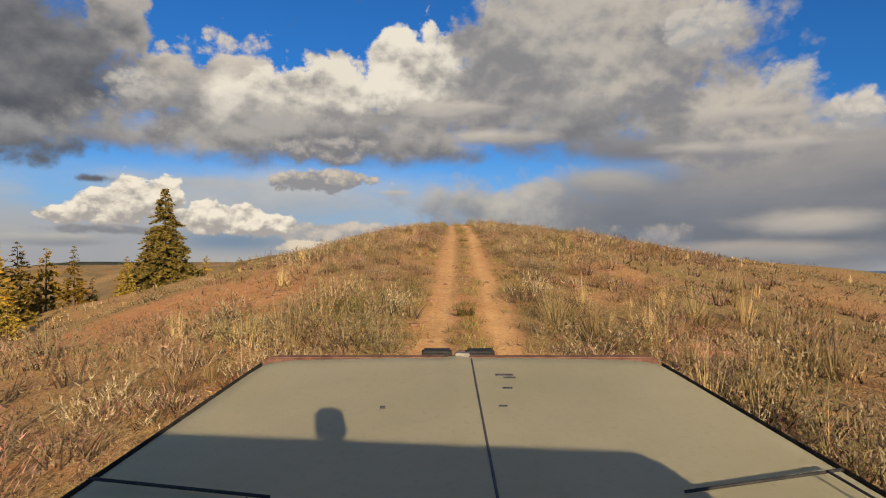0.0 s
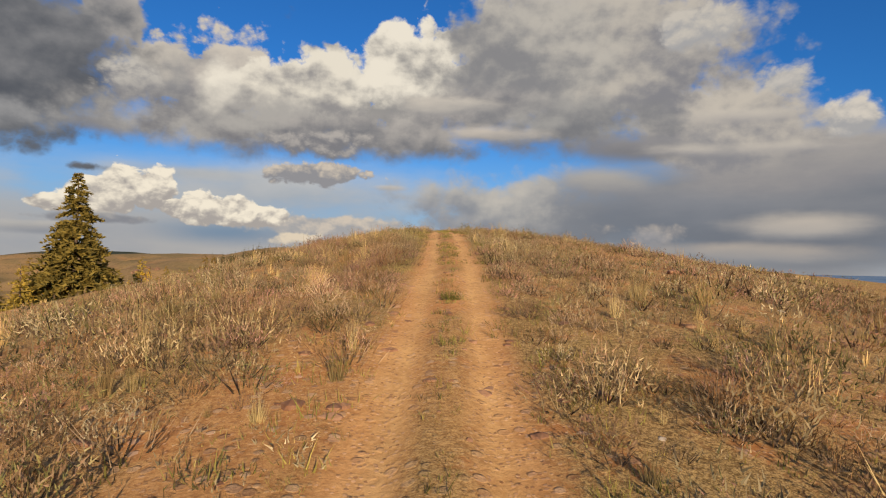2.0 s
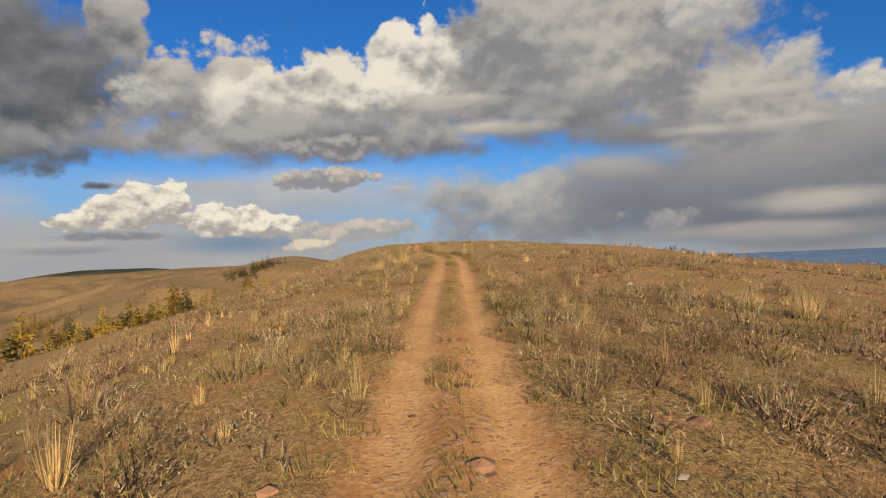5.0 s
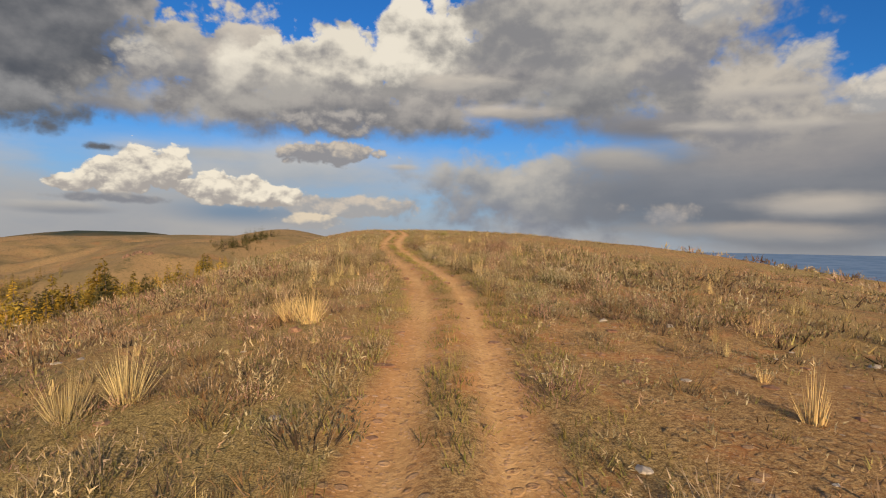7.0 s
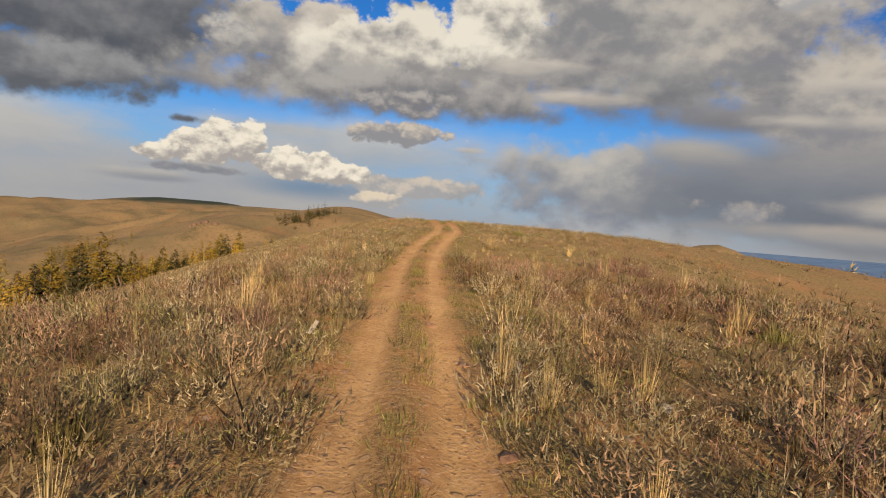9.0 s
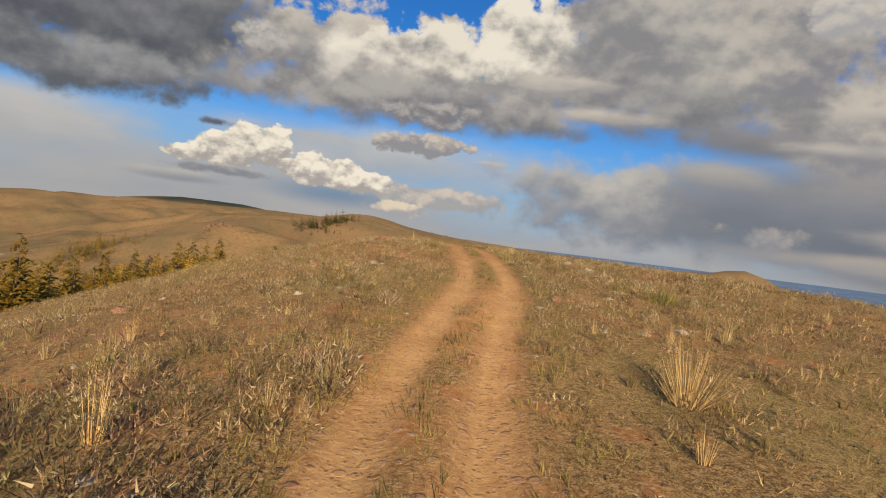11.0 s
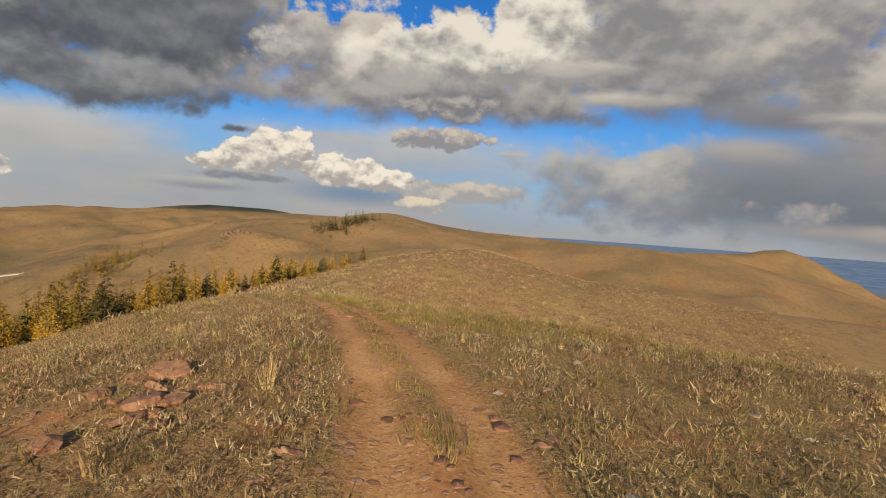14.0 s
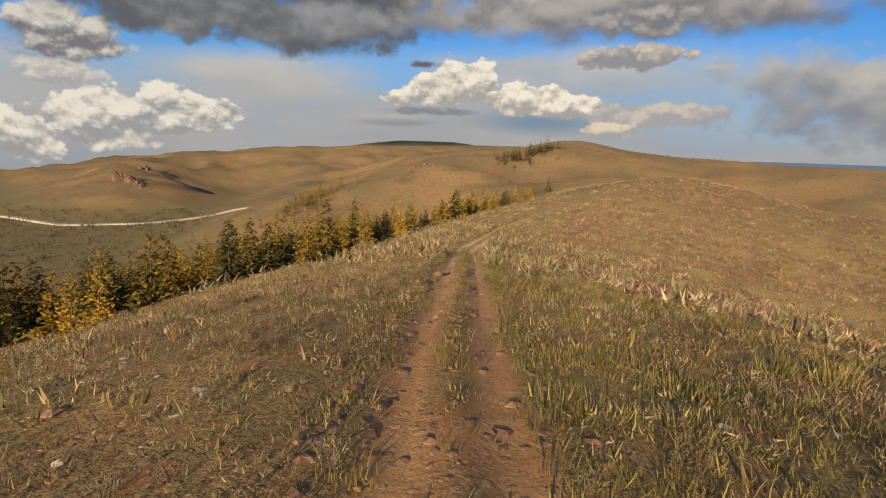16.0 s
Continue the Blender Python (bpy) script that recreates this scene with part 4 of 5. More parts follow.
def conifer_meshes(rng, height, radius, levels, sprays=5, leaf=0.85, per=2):
    """Points and triangles of a trunk and of a crown of drooping sprays."""
    k = np.arange(7) / 7 * 2 * np.pi
    rings = [(0, 0.05), (0.1, 0.035), (0.6, 0.018), (0.97, 0.004)]
    tv = np.concatenate([np.stack([np.cos(k) * r * height * 0.5, np.sin(k) * r * height * 0.5, 0 * k + z * height], 1) for z, r in rings])
    tf = np.array([(a * 7 + i, a * 7 + (i + 1) % 7, (a + 1) * 7 + (i + 1) % 7, (a + 1) * 7 + i) for a in range(3) for i in range(7)])
    vs = []
    for lv in range(levels):
        f0 = (lv + rng.random() * 0.8) / levels
        for b in range(int(5 + 5 * (1 - f0))):
            f = min(0.98, max(0.0, f0 + rng.normal(0, 0.5) / levels))
            z = height * (0.05 + 0.93 * f)
            reach = radius * (1 - f) ** 0.8 * (0.7 + 0.5 * rng.random()) + 0.05 * radius
            a = rng.random() * 2 * np.pi
            long = reach * (0.75 + 0.35 * rng.random())
            out = np.array([np.cos(a), np.sin(a), 0.0])
            across = np.array([-np.sin(a), np.cos(a), 0.0])
            for s in np.linspace(0.35, 1.0, sprays):
                c = out * long * s + (0, 0, z + long * (0.10 * s - 0.30 * s * s))
                size = (0.16 + 0.24 * (1 - s * 0.6)) * reach + 0.07 * radius
                size *= leaf
                for _ in range(per):
                    d = out * (0.5 + 0.5 * rng.random()) + across * rng.normal(0, 0.7) + np.array([0, 0, rng.normal(0.1, 0.4)])
                    w = np.cross(d, rng.normal(0, 1, 3))
                    w = w / (np.linalg.norm(w) + 1e-6) * size * 0.3
                    vs += [c - w, c + w, c + d * size]
    cv = np.array(vs)
    return (tv, tf), (cv, np.arange(len(cv)).reshape(-1, 3))


def conifer(rng, height, radius, levels, label, mat, sprays=3, leaf=0.9, per=2):
    tree = new("conifer")
    (tv, tf), (cv, cf) = conifer_meshes(rng, height, radius, levels, sprays, leaf, per)
    mesh_object("trunk", tv, tf, M_BARK, tree, True)
    mesh_object("crown", cv, cf, mat, tree)
    return tagged(tree, label, "tree", "conifers on the slope")


def plant_trees():
    rng = np.random.default_rng(5)
    kinds = [conifer(rng, 10.0, 2.75, 54, "tall olive-green conifer with dense drooping branches", M_NEEDLE, 7, 0.48, 5),
             conifer(rng, 10.0, 2.2, 17, "slim golden-green conifer on the grassy slope", M_GOLD),
             # tree in the wood's shade, which is put into its needle colour
             conifer(rng, 10.0, 2.9, 18, "broad conifer among other trees, shade painted into its needles", M_DARK),
             conifer(rng, 10.0, 2.5, 17, "yellowish conifer at the edge of the wood", M_GOLD),
             conifer(rng, 10.0, 2.7, 18, "full golden conifer on the slope", M_GOLD)]
    spots = [(-36.0, 73.0, 14.2, 0), (-36.5, 87.0, 6.5, 4), (-39.5, 80.0, 6.2, 3), (-42.5, 83.0, 6.5, 4), (-38.5, 69, 5.0, 4), (-46, 57, 12, 4), (-47, 63, 9, 3), (-43, 66, 7.5, 1), (-49, 70, 9.5, 4), (-42, 75, 7, 3), (-40, 52, 6, 1),
             (-45, 60, 6.5, 3), (-52, 84, 8, 1), (-39, 77, 5.5, 3), (-39.6, 152, 4.4, 4), (-33.1, 144.7, 2.5, 3), (-34.6, 146.5, 2.7, 1), (-38, 146.5, 3.4, 4), (-71, 209, 9.5, 4),
             (-62, 200, 7, 1), (-50, 178, 6.8, 4), (-47, 172, 5.5, 3), (-43, 160, 5.0, 2)]
    def wood(n, u0, u1, y0, y1, h0, h1):
        for _ in range(n):
            y = y0 + (y1 - y0) * rng.random()
            u = u0 + (u1 - u0) * rng.random() ** 1.3
            spots.append((float(track_x(y)) + u, y, h0 + (h1 - h0) * rng.random(), int(rng.integers(1, 5))))
    wood(135, -33, -95, 128, 215, 4.5, 9.0)
    wood(105, -25, -75, 180, 300, 4.5, 9)
    wood(14, -20, -40, 270, 330, 4, 7)
    wood(26, -52, -110, 95, 135, 4.5, 7.5)
    for _ in range(46):
        y = 138 + 70 * rng.random()
        spots.append((float(track_x(y)) - 40 - 62 * rng.random(), y, 6 + 4.5 * rng.random(), 2 if rng.random() < 0.6 else 4))
    used = set()
    for x, y, h, kind in spots:
        z = float(ground_z(np.array([x]), np.array([y]))[0])
        m = pose(x, y, z - 0.15, rng.normal(0, 1.2), rng.normal(0, 1.2), rng.random() * 360) @ Matrix.Scale(h / 10, 4)
        if kind not in used:
            used.add(kind)
            kinds[kind].matrix_basis = m
        else:
            made = copy_thing(kinds[kind], pose(0, 0, 0))
            made.matrix_basis = m
    # far woods
    far = []
    for _ in range(4):
        (tv, tf), crown = conifer_meshes(rng, 10.0, 1.8, 8, 2)
        far.append(crown)
    xs, ys, hs = [], [], []
    def band(n, pts, wide, h0, h1):
        for _ in range(n):
            k = rng.random() * (len(pts) - 1)
            i, f = int(k), k - int(k)
            xs.append(pts[i][0] * (1 - f) + pts[i + 1][0] * f + rng.normal(0, wide))
            ys.append(pts[i][1] * (1 - f) + pts[i + 1][1] * f + rng.normal(0, wide))
            hs.append(h0 + (h1 - h0) * rng.random())
    band(320, [(-140, 200), (-200, 290), (-250, 360), (-300, 420)], 26, 9, 14)
    band(110, [(-320, 420), (-345, 480), (-340, 530)], 8, 8, 12)
    band(120, [(-238, 642), (-230, 690), (-218, 742)], 6, 7, 14)
    band(14, [(-225, 650), (-205, 690), (-190, 740)], 8, 5, 8)
    band(40, [(-120, 330), (-165, 470), (-200, 560)], 14, 7, 11)
    for name, mat, keep, label in (("far_wood", M_GOLD, lambda i: i % 3 > 0 and ys[i] < 612, "golden conifer wood running down to the valley floor"),
                                   ("dark_wood", M_NEEDLE, lambda i: i % 3 == 0 and ys[i] < 612, "darker conifers in the wood above the valley"),
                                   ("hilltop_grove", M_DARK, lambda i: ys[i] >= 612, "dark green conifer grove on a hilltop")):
        k = [i for i in range(len(xs)) if keep(i)]
        ob = planted(name, *strewn(far, np.array(xs)[k], np.array(ys)[k], np.array(hs)[k] / 10, rng), mat)
        tagged(ob, label, "forest", kind="stuff")


plant_trees()


# ---- stones, road and outcrops ----
def stone_mesh(rng, rough, seg=1):
    bm = bmesh.new()
    bmesh.ops.create_icosphere(bm, subdivisions=seg, radius=1.0)
    for v in bm.verts:
        v.co *= 1 + rough * (rng.random() - 0.5) * 2
        v.co.z *= 0.62
        v.co.x *= 1.2
    bm.verts.index_update()
    out = np.array([v.co[:] for v in bm.verts]), np.array([[v.index for v in f.verts] for f in bm.faces])
    bm.free()
    return out


def lay_stones():
    rng = np.random.default_rng(21)
    shapes = [stone_mesh(rng, 0.3) for _ in range(6)]
    slabs = [stone_mesh(rng, 0.2, 2) for _ in range(6)]
    rubble = lambda x, y, u: np.clip(0.10 + bareness(x, y) * (0.2 + 0.7 * (np.abs(np.abs(u) - RUT) > 0.28)) + 0.7 * np.exp(-((u - 6) / 4) ** 2 - ((y - 33) / 9) ** 2)
                                     + 0.9 * (np.abs(u) < 1.8) * np.exp(-((y - 141) / 10) ** 2) + 0.35 * (np.abs(u) < 1.6) * np.exp(-((y - 25) / 18) ** 2), 0, 1)
    for name, mat, count, lo, hi, label in (("red_gravel", M_ROCK, 13000, 0.02, 0.11, "small broken red stones on the bare earth"),
                                            ("rut_rubble", M_ROCK, 9500, 0.02, 0.085, "broken pinkish-red stones in the washed-out ruts"),
                                            ("pale_gravel", M_PALE, 5200, 0.02, 0.08, "small pale stones scattered among short grass")):
        x, y = sites(rng, count, *((-1.6, 1.6, 120, 156) if name == "rut_rubble" else (-9, 9, -6, 165)), (lambda x, y, u: np.clip(np.minimum(y - 120, 156 - y) / 10, 0, 1) * (0.25 + 0.75 * (fbm(x, y * 0.6, 3) > 0))) if name == "rut_rubble" else rubble if mat is M_ROCK else lambda x, y, u: off_track(u) * np.interp(y, [0, 50, 62, 76, 104, 112], [0.12, 0.12, 0.7, 0.3, 0.3, 1.0]))
        tagged(planted(name, *strewn(shapes, x, y, lo + (hi - lo) * rng.random(len(x)) ** 2.5, rng), mat), label, "gravel", kind="stuff")
    made = []
    for mat, label, n, y0, y1, u0, u1 in ((M_ROCK, "weathered red rock lying on bare earth", 46, 24, 44, 3.0, 9.5), (M_ROCK, "broken red rock beside the wheel ruts", 26, 126, 152, -2.2, 2.2),
                                          (M_ROCK, "red rock half sunk in dry turf", 30, 112, 124, -6, -2), (M_PALE, "pale weathered rock on dry ground", 40, 55, 130, -8, 9), (M_ROCK, "red rock among the scrub", 40, 0, 110, -8, 9)):
        for i in range(n):
            y = y0 + (y1 - y0) * rng.random()
            u = u0 + (u1 - u0) * rng.random()
            if abs(u) < 1.2 and y < 124:
                u += 2.6
            x = float(track_x(y)) + u
            r = 0.045 + 0.12 * rng.random() ** 3
            v, f = slabs[int(rng.integers(0, 6))]
            key = (id(v), mat.name)
            have = [o for k, o in made if k == key]
            if have:
                ob = new("rock", have[0].data)
            else:
                ob = mesh_object("rock", v, f, mat)
                made.append((key, ob))
            ob.matrix_basis = pose(x, y, float(ground_z(np.array([x]), np.array([y]))[0]) + 0.15 * r, rng.normal(0, 12), rng.normal(0, 12), rng.random() * 360) @ Matrix.Scale(r, 4)
            tagged(ob, label, "rock", "rocks along the track")


lay_stones()


def single_shrubs():
    """The larger bushes and tufts beside the track, each a thing of its own."""
    rng = np.random.default_rng(31)
    for name, mat, templates, n, label, cat, big in (("sagebrush_bush", M_SAGE, SAGE, 120, "full grey-green sagebrush bush beside the track", "bush", 0.95),
                                                     ("dry_bush", M_TWIG, TWIGS, 70, "leafless mauve-brown twiggy bush on dry earth", "bush", 0.92),
                                                     ("bunch_grass", M_STRAW, STRAW, 110, "tall pale straw bunch grass tuft", "grass tuft", 1.45)):
        data = {}
        x, y = sites(rng, n * 6, -8.5, 8.5, 3, 140, lambda x, y, u: (np.abs(u) > 1.75) * (0.2 + brush(x, y, {"bush": 0, "grass tuft": 120}[cat])) * (stature(y) / 1.05))
        for px, py in list(zip(x, y))[:n]:
            k = int(rng.integers(0, len(templates)))
            if k not in data:
                data[k] = mesh_object(name, *templates[k], mat)
                ob = data[k]
            else:
                ob = new(name, data[k].data)
            size = big * (0.7 + 0.5 * rng.random()) * min(1.0, float(stature(py)) + 0.15)
            ob.matrix_basis = pose(px, py, float(ground_z(np.array([px]), np.array([py]))[0]) - 0.02, 0, 0, rng.random() * 360) @ Matrix.Scale(size, 4)
            tagged(ob, label, cat, name.replace("_", " ") + " by the track")


single_shrubs()


def set_plants():
    """Bushes, straw tufts and grass clumps that stand out along the way, each in its own place."""
    rng = np.random.default_rng(57)
    full = [blades(rng, 230, 0.62, 0.34, 0.007, 0.0, 0.35) for _ in range(3)]
    rich = [[("foliage", plumes(rng, 46, 9, 0.46, 0.50, 0.056), M_SAGE), ("seed_stalk", blades(rng, 40, 0.62, 0.42, 0.008, 0.3, 0.8), M_STRAW)] for _ in range(4)]
    wiry = [[("twig", spikes(rng, 190, 0.46, 0.52, 0.008, 0.7, 1.0), M_TWIG), ("foliage", plumes(rng, 36, 6, 0.40, 0.50, 0.044, 0.9), M_TWIG)] for _ in range(3)]
    full = [[("blade", t, M_STRAW)] for t in full]
    lush = [[("blade", blades(rng, 130, 0.34, 0.30, 0.012, 0.0, 0.7), M_GREEN)] for _ in range(2)]
    for name, templates, label, cat, size, spots in (
            ("straw_tuft", full, "tall pale straw grass tuft on red earth", "grass tuft", 1.2,
             [(1.9, 9.6), (2.3, 8.5), (4.96, 12.7), (3.57, 6.6), (5.7, 8.4), (5.2, 11.8), (-1.9, 27.1), (4.4, 25.6), (5.6, 25.5), (3.4, 40), (8.3, 51.8), (8.9, 50.6),
              (-3.2, 41.7), (-1.4, 68.8), (-1.9, 69.3), (-2.5, 63.9), (-2.2, 64.4), (-3.7, 24.5), (-0.6, 102.9), (2.2, 127.5), (5.9, 10.2)]),
            ("sage_mound", rich, "dense grey-green sagebrush mound with upright seed stalks", "bush", 1.25,
             [(-2.4, 9.2), (-2.0, 9.9), (-3.0, 8.6), (-6.4, 9.6), (-3.4, 5.8), (3.3, 8.4), (4.9, 8.3), (4.0, 18.7), (-1.7, 22.5), (-2.8, 22.9), (4.3, 20.8), (2.7, 39.2), (-1.6, 38.0),
              (-1.9, 45.5), (6.2, 67.9), (-3.3, 87.5), (0.35, 87.3), (0.9, 87.7), (0.6, 89.4), (-0.4, 93.3), (1.7, 88.3), (-0.1, 91.2), (-6.5, 108), (-4.1, 89.4), (-4.3, 92)]),
            ("mauve_bush", wiry, "leafless mauve-brown twiggy bush with spreading stems", "bush", 1.45,
             [(-3.5, 37.0), (-3.5, 36.0), (-3.3, 38.4), (-4.4, 37.4), (11.8, 25.4), (9.7, 26.5), (11.5, 31), (3.1, 97), (2.6, 95.4), (4.0, 99.3), (5.0, 98.6), (1.6, 95.0), (2.4, 92.6),
              (-5.1, 84.4), (-3.9, 84.3), (-5.6, 85.7), (4.6, 94), (6.4, 97.5), (3.5, 90.7), (8.2, 130.8)]),
            ("grass_clump", lush, "fresh green clump of long grass", "grass tuft", 1.3,
             [(-0.2, 110.9), (0.6, 109.9), (-3.1, 81.9), (0.9, 24.8), (-10.9, 142.9), (-10.2, 142.9), (5.4, 89.3), (0.4, 9.9)])):
        first = {}
        for x, y in spots:
            k = int(rng.integers(0, len(templates)))
            if k in first:
                ob = copy_thing(first[k], pose(0, 0, 0))
            elif len(templates[k]) == 1:
                ob = first[k] = mesh_object(name, *templates[k][0][1], templates[k][0][2])
            else:
                ob = first[k] = new(name)
                for piece, shape, mat in templates[k]:
                    mesh_object(piece, *shape, mat, ob)
            grown = size * (0.8 + 0.4 * rng.random()) * (0.6 if abs(x - float(track_x(y))) < 0.4 else 1.0)
            ob.matrix_basis = pose(x, y, float(ground_z(np.array([x]), np.array([y]))[0]) - 0.02, 0, 0, rng.random() * 360) @ Matrix.Scale(grown, 4)
            tagged(ob, label, cat, name.replace("_", " ") + "s along the ridge")


set_plants()


def rock_pile():
    """Tilted red slabs that break out of the turf, and a bleached stub of wood by the brush."""
    rng = np.random.default_rng(63)
    for x, y, r, tilt in ((-9.8, 124.1, 0.34, 16), (-9.95, 124.5, 0.26, -8), (-9.5, 123.6, 0.30, 22), (-9.35, 123.1, 0.36, 10), (-9.05, 123.2, 0.24, -14), (-9.2, 122.7, 0.34, 18), (-9.6, 123.0, 0.22, 28),
                          (-9.0, 123.8, 0.18, 5), (-10.1, 123.9, 0.2, -20), (-8.8, 122.6, 0.2, 12), (1.75, 8.5, 0.13, 8), (2.0, 7.9, 0.15, -6), (2.55, 23.4, 0.16, 10), (-2.1, 19.6, 0.13, 0)):
        bm = bmesh.new()
        bmesh.ops.create_cone(bm, cap_ends=True, segments=7, radius1=1.0, radius2=0.9, depth=0.34)
        for v in bm.verts:
            v.co.x *= 1.25 + 0.3 * rng.normal()
            v.co.y *= 0.9 + 0.2 * rng.normal()
            v.co.z += 0.06 * rng.normal()
        bmesh.ops.bevel(bm, geom=bm.edges[:], offset=0.05, segments=1, affect="EDGES")
        me = bpy.data.meshes.new("red_rock")
        bm.to_mesh(me)
        bm.free()
        me.materials.append(M_ROCK)
        ob = new("red_rock", me)
        z = float(ground_z(np.array([x]), np.array([y]))[0])
        ob.matrix_basis = pose(x, y, z + 0.16 * r, tilt, rng.normal(0, 8), rng.random() * 360) @ Matrix.Scale(r * 0.62, 4)
        tagged(ob, "flat broken slab of red rock sunk in the turf", "rock", "red slabs beside the track")
    bm = bmesh.new()
    bmesh.ops.create_cone(bm, cap_ends=True, segments=7, radius1=0.05, radius2=0.03, depth=0.26)
    for v in bm.verts:
        v.co.x += 0.25 * (v.co.z + 0.2) ** 2 + 0.01 * rng.normal()
        v.co.y += 0.01 * rng.normal()
    me = bpy.data.meshes.new("wood_stub")
    bm.to_mesh(me)
    bm.free()
    me.materials.append(M_PALE)
    ob = new("wood_stub", me)
    x, y = -2.68, 86.2
    ob.matrix_basis = pose(x, y, float(ground_z(np.array([x]), np.array([y]))[0]) + 0.10, 12, 24, 40)
    tagged(ob, "bleached leaning stub of dead wood beside the rut", "branch")


rock_pile()


def valley_road():
    line = np.array([(-900, 330), (-674, 404), (-588, 416), (-535, 470), (-505, 540), (-470, 580), (-440, 600)], float)
    t = np.linspace(0, len(line) - 1, 90)
    x, y = np.interp(t, range(len(line)), line[:, 0]), np.interp(t, range(len(line)), line[:, 1])
    for _ in range(3):
        x[1:-1], y[1:-1] = (x[:-2] + 2 * x[1:-1] + x[2:]) / 4, (y[:-2] + 2 * y[1:-1] + y[2:]) / 4
    dx, dy = np.gradient(x), np.gradient(y)
    k = np.hypot(dx, dy)
    nx, ny = -dy / k * 3.0, dx / k * 3.0
    z = land(x, y) + 1.2
    v = np.concatenate([np.stack([x - nx, y - ny, z], 1), np.stack([x + nx, y + ny, z], 1), np.stack([x - nx * 1.6, y - ny * 1.6, z - 4], 1), np.stack([x + nx * 1.6, y + ny * 1.6, z - 4], 1)])
    n, i = len(x), np.arange(len(x) - 1)
    f = np.concatenate([np.stack([i, i + 1, n + i + 1, n + i], 1), np.stack([2 * n + i, 2 * n + i + 1, i + 1, i], 1), np.stack([n + i, n + i + 1, 3 * n + i + 1, 3 * n + i], 1)])
    tagged(mesh_object("valley_road", v, f, M_DIRT_ROAD), "pale dirt road winding along the valley floor", "road", kind="structure")


valley_road()


def outcrop(x0, y0, n, spread, tall, seed):
    rng = np.random.default_rng(seed)
    base = float(land(np.array([x0]), np.array([y0]))[0])
    crag = new("rock_outcrop")
    crag.location = (x0, y0, base)
    tagged(crag, "dark craggy rock outcrop on a dry hillside", "outcrop", "outcrops on the hills")
    for _ in range(n):
        v, f = stone_mesh(rng, 0.3)
        x, y = x0 + rng.normal(0, spread), y0 + rng.normal(0, spread * 0.4)
        h = tall * (0.5 + 0.8 * rng.random())
        ob = mesh_object("boulder", v * (h * 0.5, h * 0.4, h * 1.2), f, M_CRAG, crag)
        ob.location, ob.rotation_euler = (x - x0, y - y0, float(land(np.array([x]), np.array([y]))[0]) - base), (0, 0, rng.random() * 6.28)


outcrop(-690, 545, 22, 16, 11, 1)
outcrop(-287, 578, 9, 6, 4, 2)
outcrop(-800, 640, 12, 20, 6, 3)


def far_scrub():
    rng = np.random.default_rng(41)
    x, y = -1100 + 1700 * rng.random(5200), 330 + 900 * rng.random(5200)
    keep = (land(x, y) > -72) & (fbm(x * 0.012, y * 0.012, 4) > 0.02) & (np.hypot(x + 40, y - 300) > 130)
    tagged(planted("hill_scrub", *strewn(COARSE, x[keep], y[keep], 1.5 + 3.0 * rng.random(keep.sum()) ** 2, rng), M_BRUSH), "dark scattered scrub on the far hills", "scrub", kind="stuff")
    x, y = -760 + 420 * rng.random(1500), 300 + 260 * rng.random(1500)
    keep = land(x, y) < -70
    tagged(planted("valley_brush", *strewn(COARSE, x[keep], y[keep], 3.0 + 5.0 * rng.random(keep.sum()), rng), M_BRUSH), "grey-brown brush along the valley bottom", "scrub", kind="stuff")


far_scrub()


# ---- the vehicle that carries the camera, where it starts ----
def part(name, bm, mat, parent, label=""):
    me = bpy.data.meshes.new(name)
    bmesh.ops.recalc_face_normals(bm, faces=bm.faces)
    bm.to_mesh(me)
    bm.free()
    me.materials.append(mat)
    ob = new(name, me)
    ob.parent = parent
    return tagged(ob, label) if label else ob


def block(corners, bevel=0.01, steps=2):
    """A bevelled hexahedron: four corners of the lower face, then four of the upper."""
    bm = bmesh.new()
    v = [bm.verts.new(c) for c in corners]
    for f in ((0, 1, 2, 3), (4, 5, 6, 7), (0, 1, 5, 4), (1, 2, 6, 5), (2, 3, 7, 6), (3, 0, 4, 7)):
        bm.faces.new([v[i] for i in f])
    bmesh.ops.recalc_face_normals(bm, faces=bm.faces)
    bmesh.ops.bevel(bm, geom=bm.edges[:], offset=bevel, segments=steps, affect="EDGES")
    return bm


def box(x0, x1, y0, y1, z0, z1, bevel=0.01, steps=2):
    return block([(x0, y0, z0), (x1, y0, z0), (x1, y1, z0), (x0, y1, z0), (x0, y0, z1), (x1, y0, z1), (x1, y1, z1), (x0, y1, z1)], bevel, steps)


def tube(a, b, r, seg=12):
    bm = bmesh.new()
    a, b = Vector(a), Vector(b)
    m = Matrix.Translation((a + b) / 2) @ (b - a).to_track_quat("Z", "Y").to_matrix().to_4x4()
    bmesh.ops.create_cone(bm, cap_ends=True, segments=seg, radius1=r, radius2=r, depth=(b - a).length, matrix=m)
    return bm


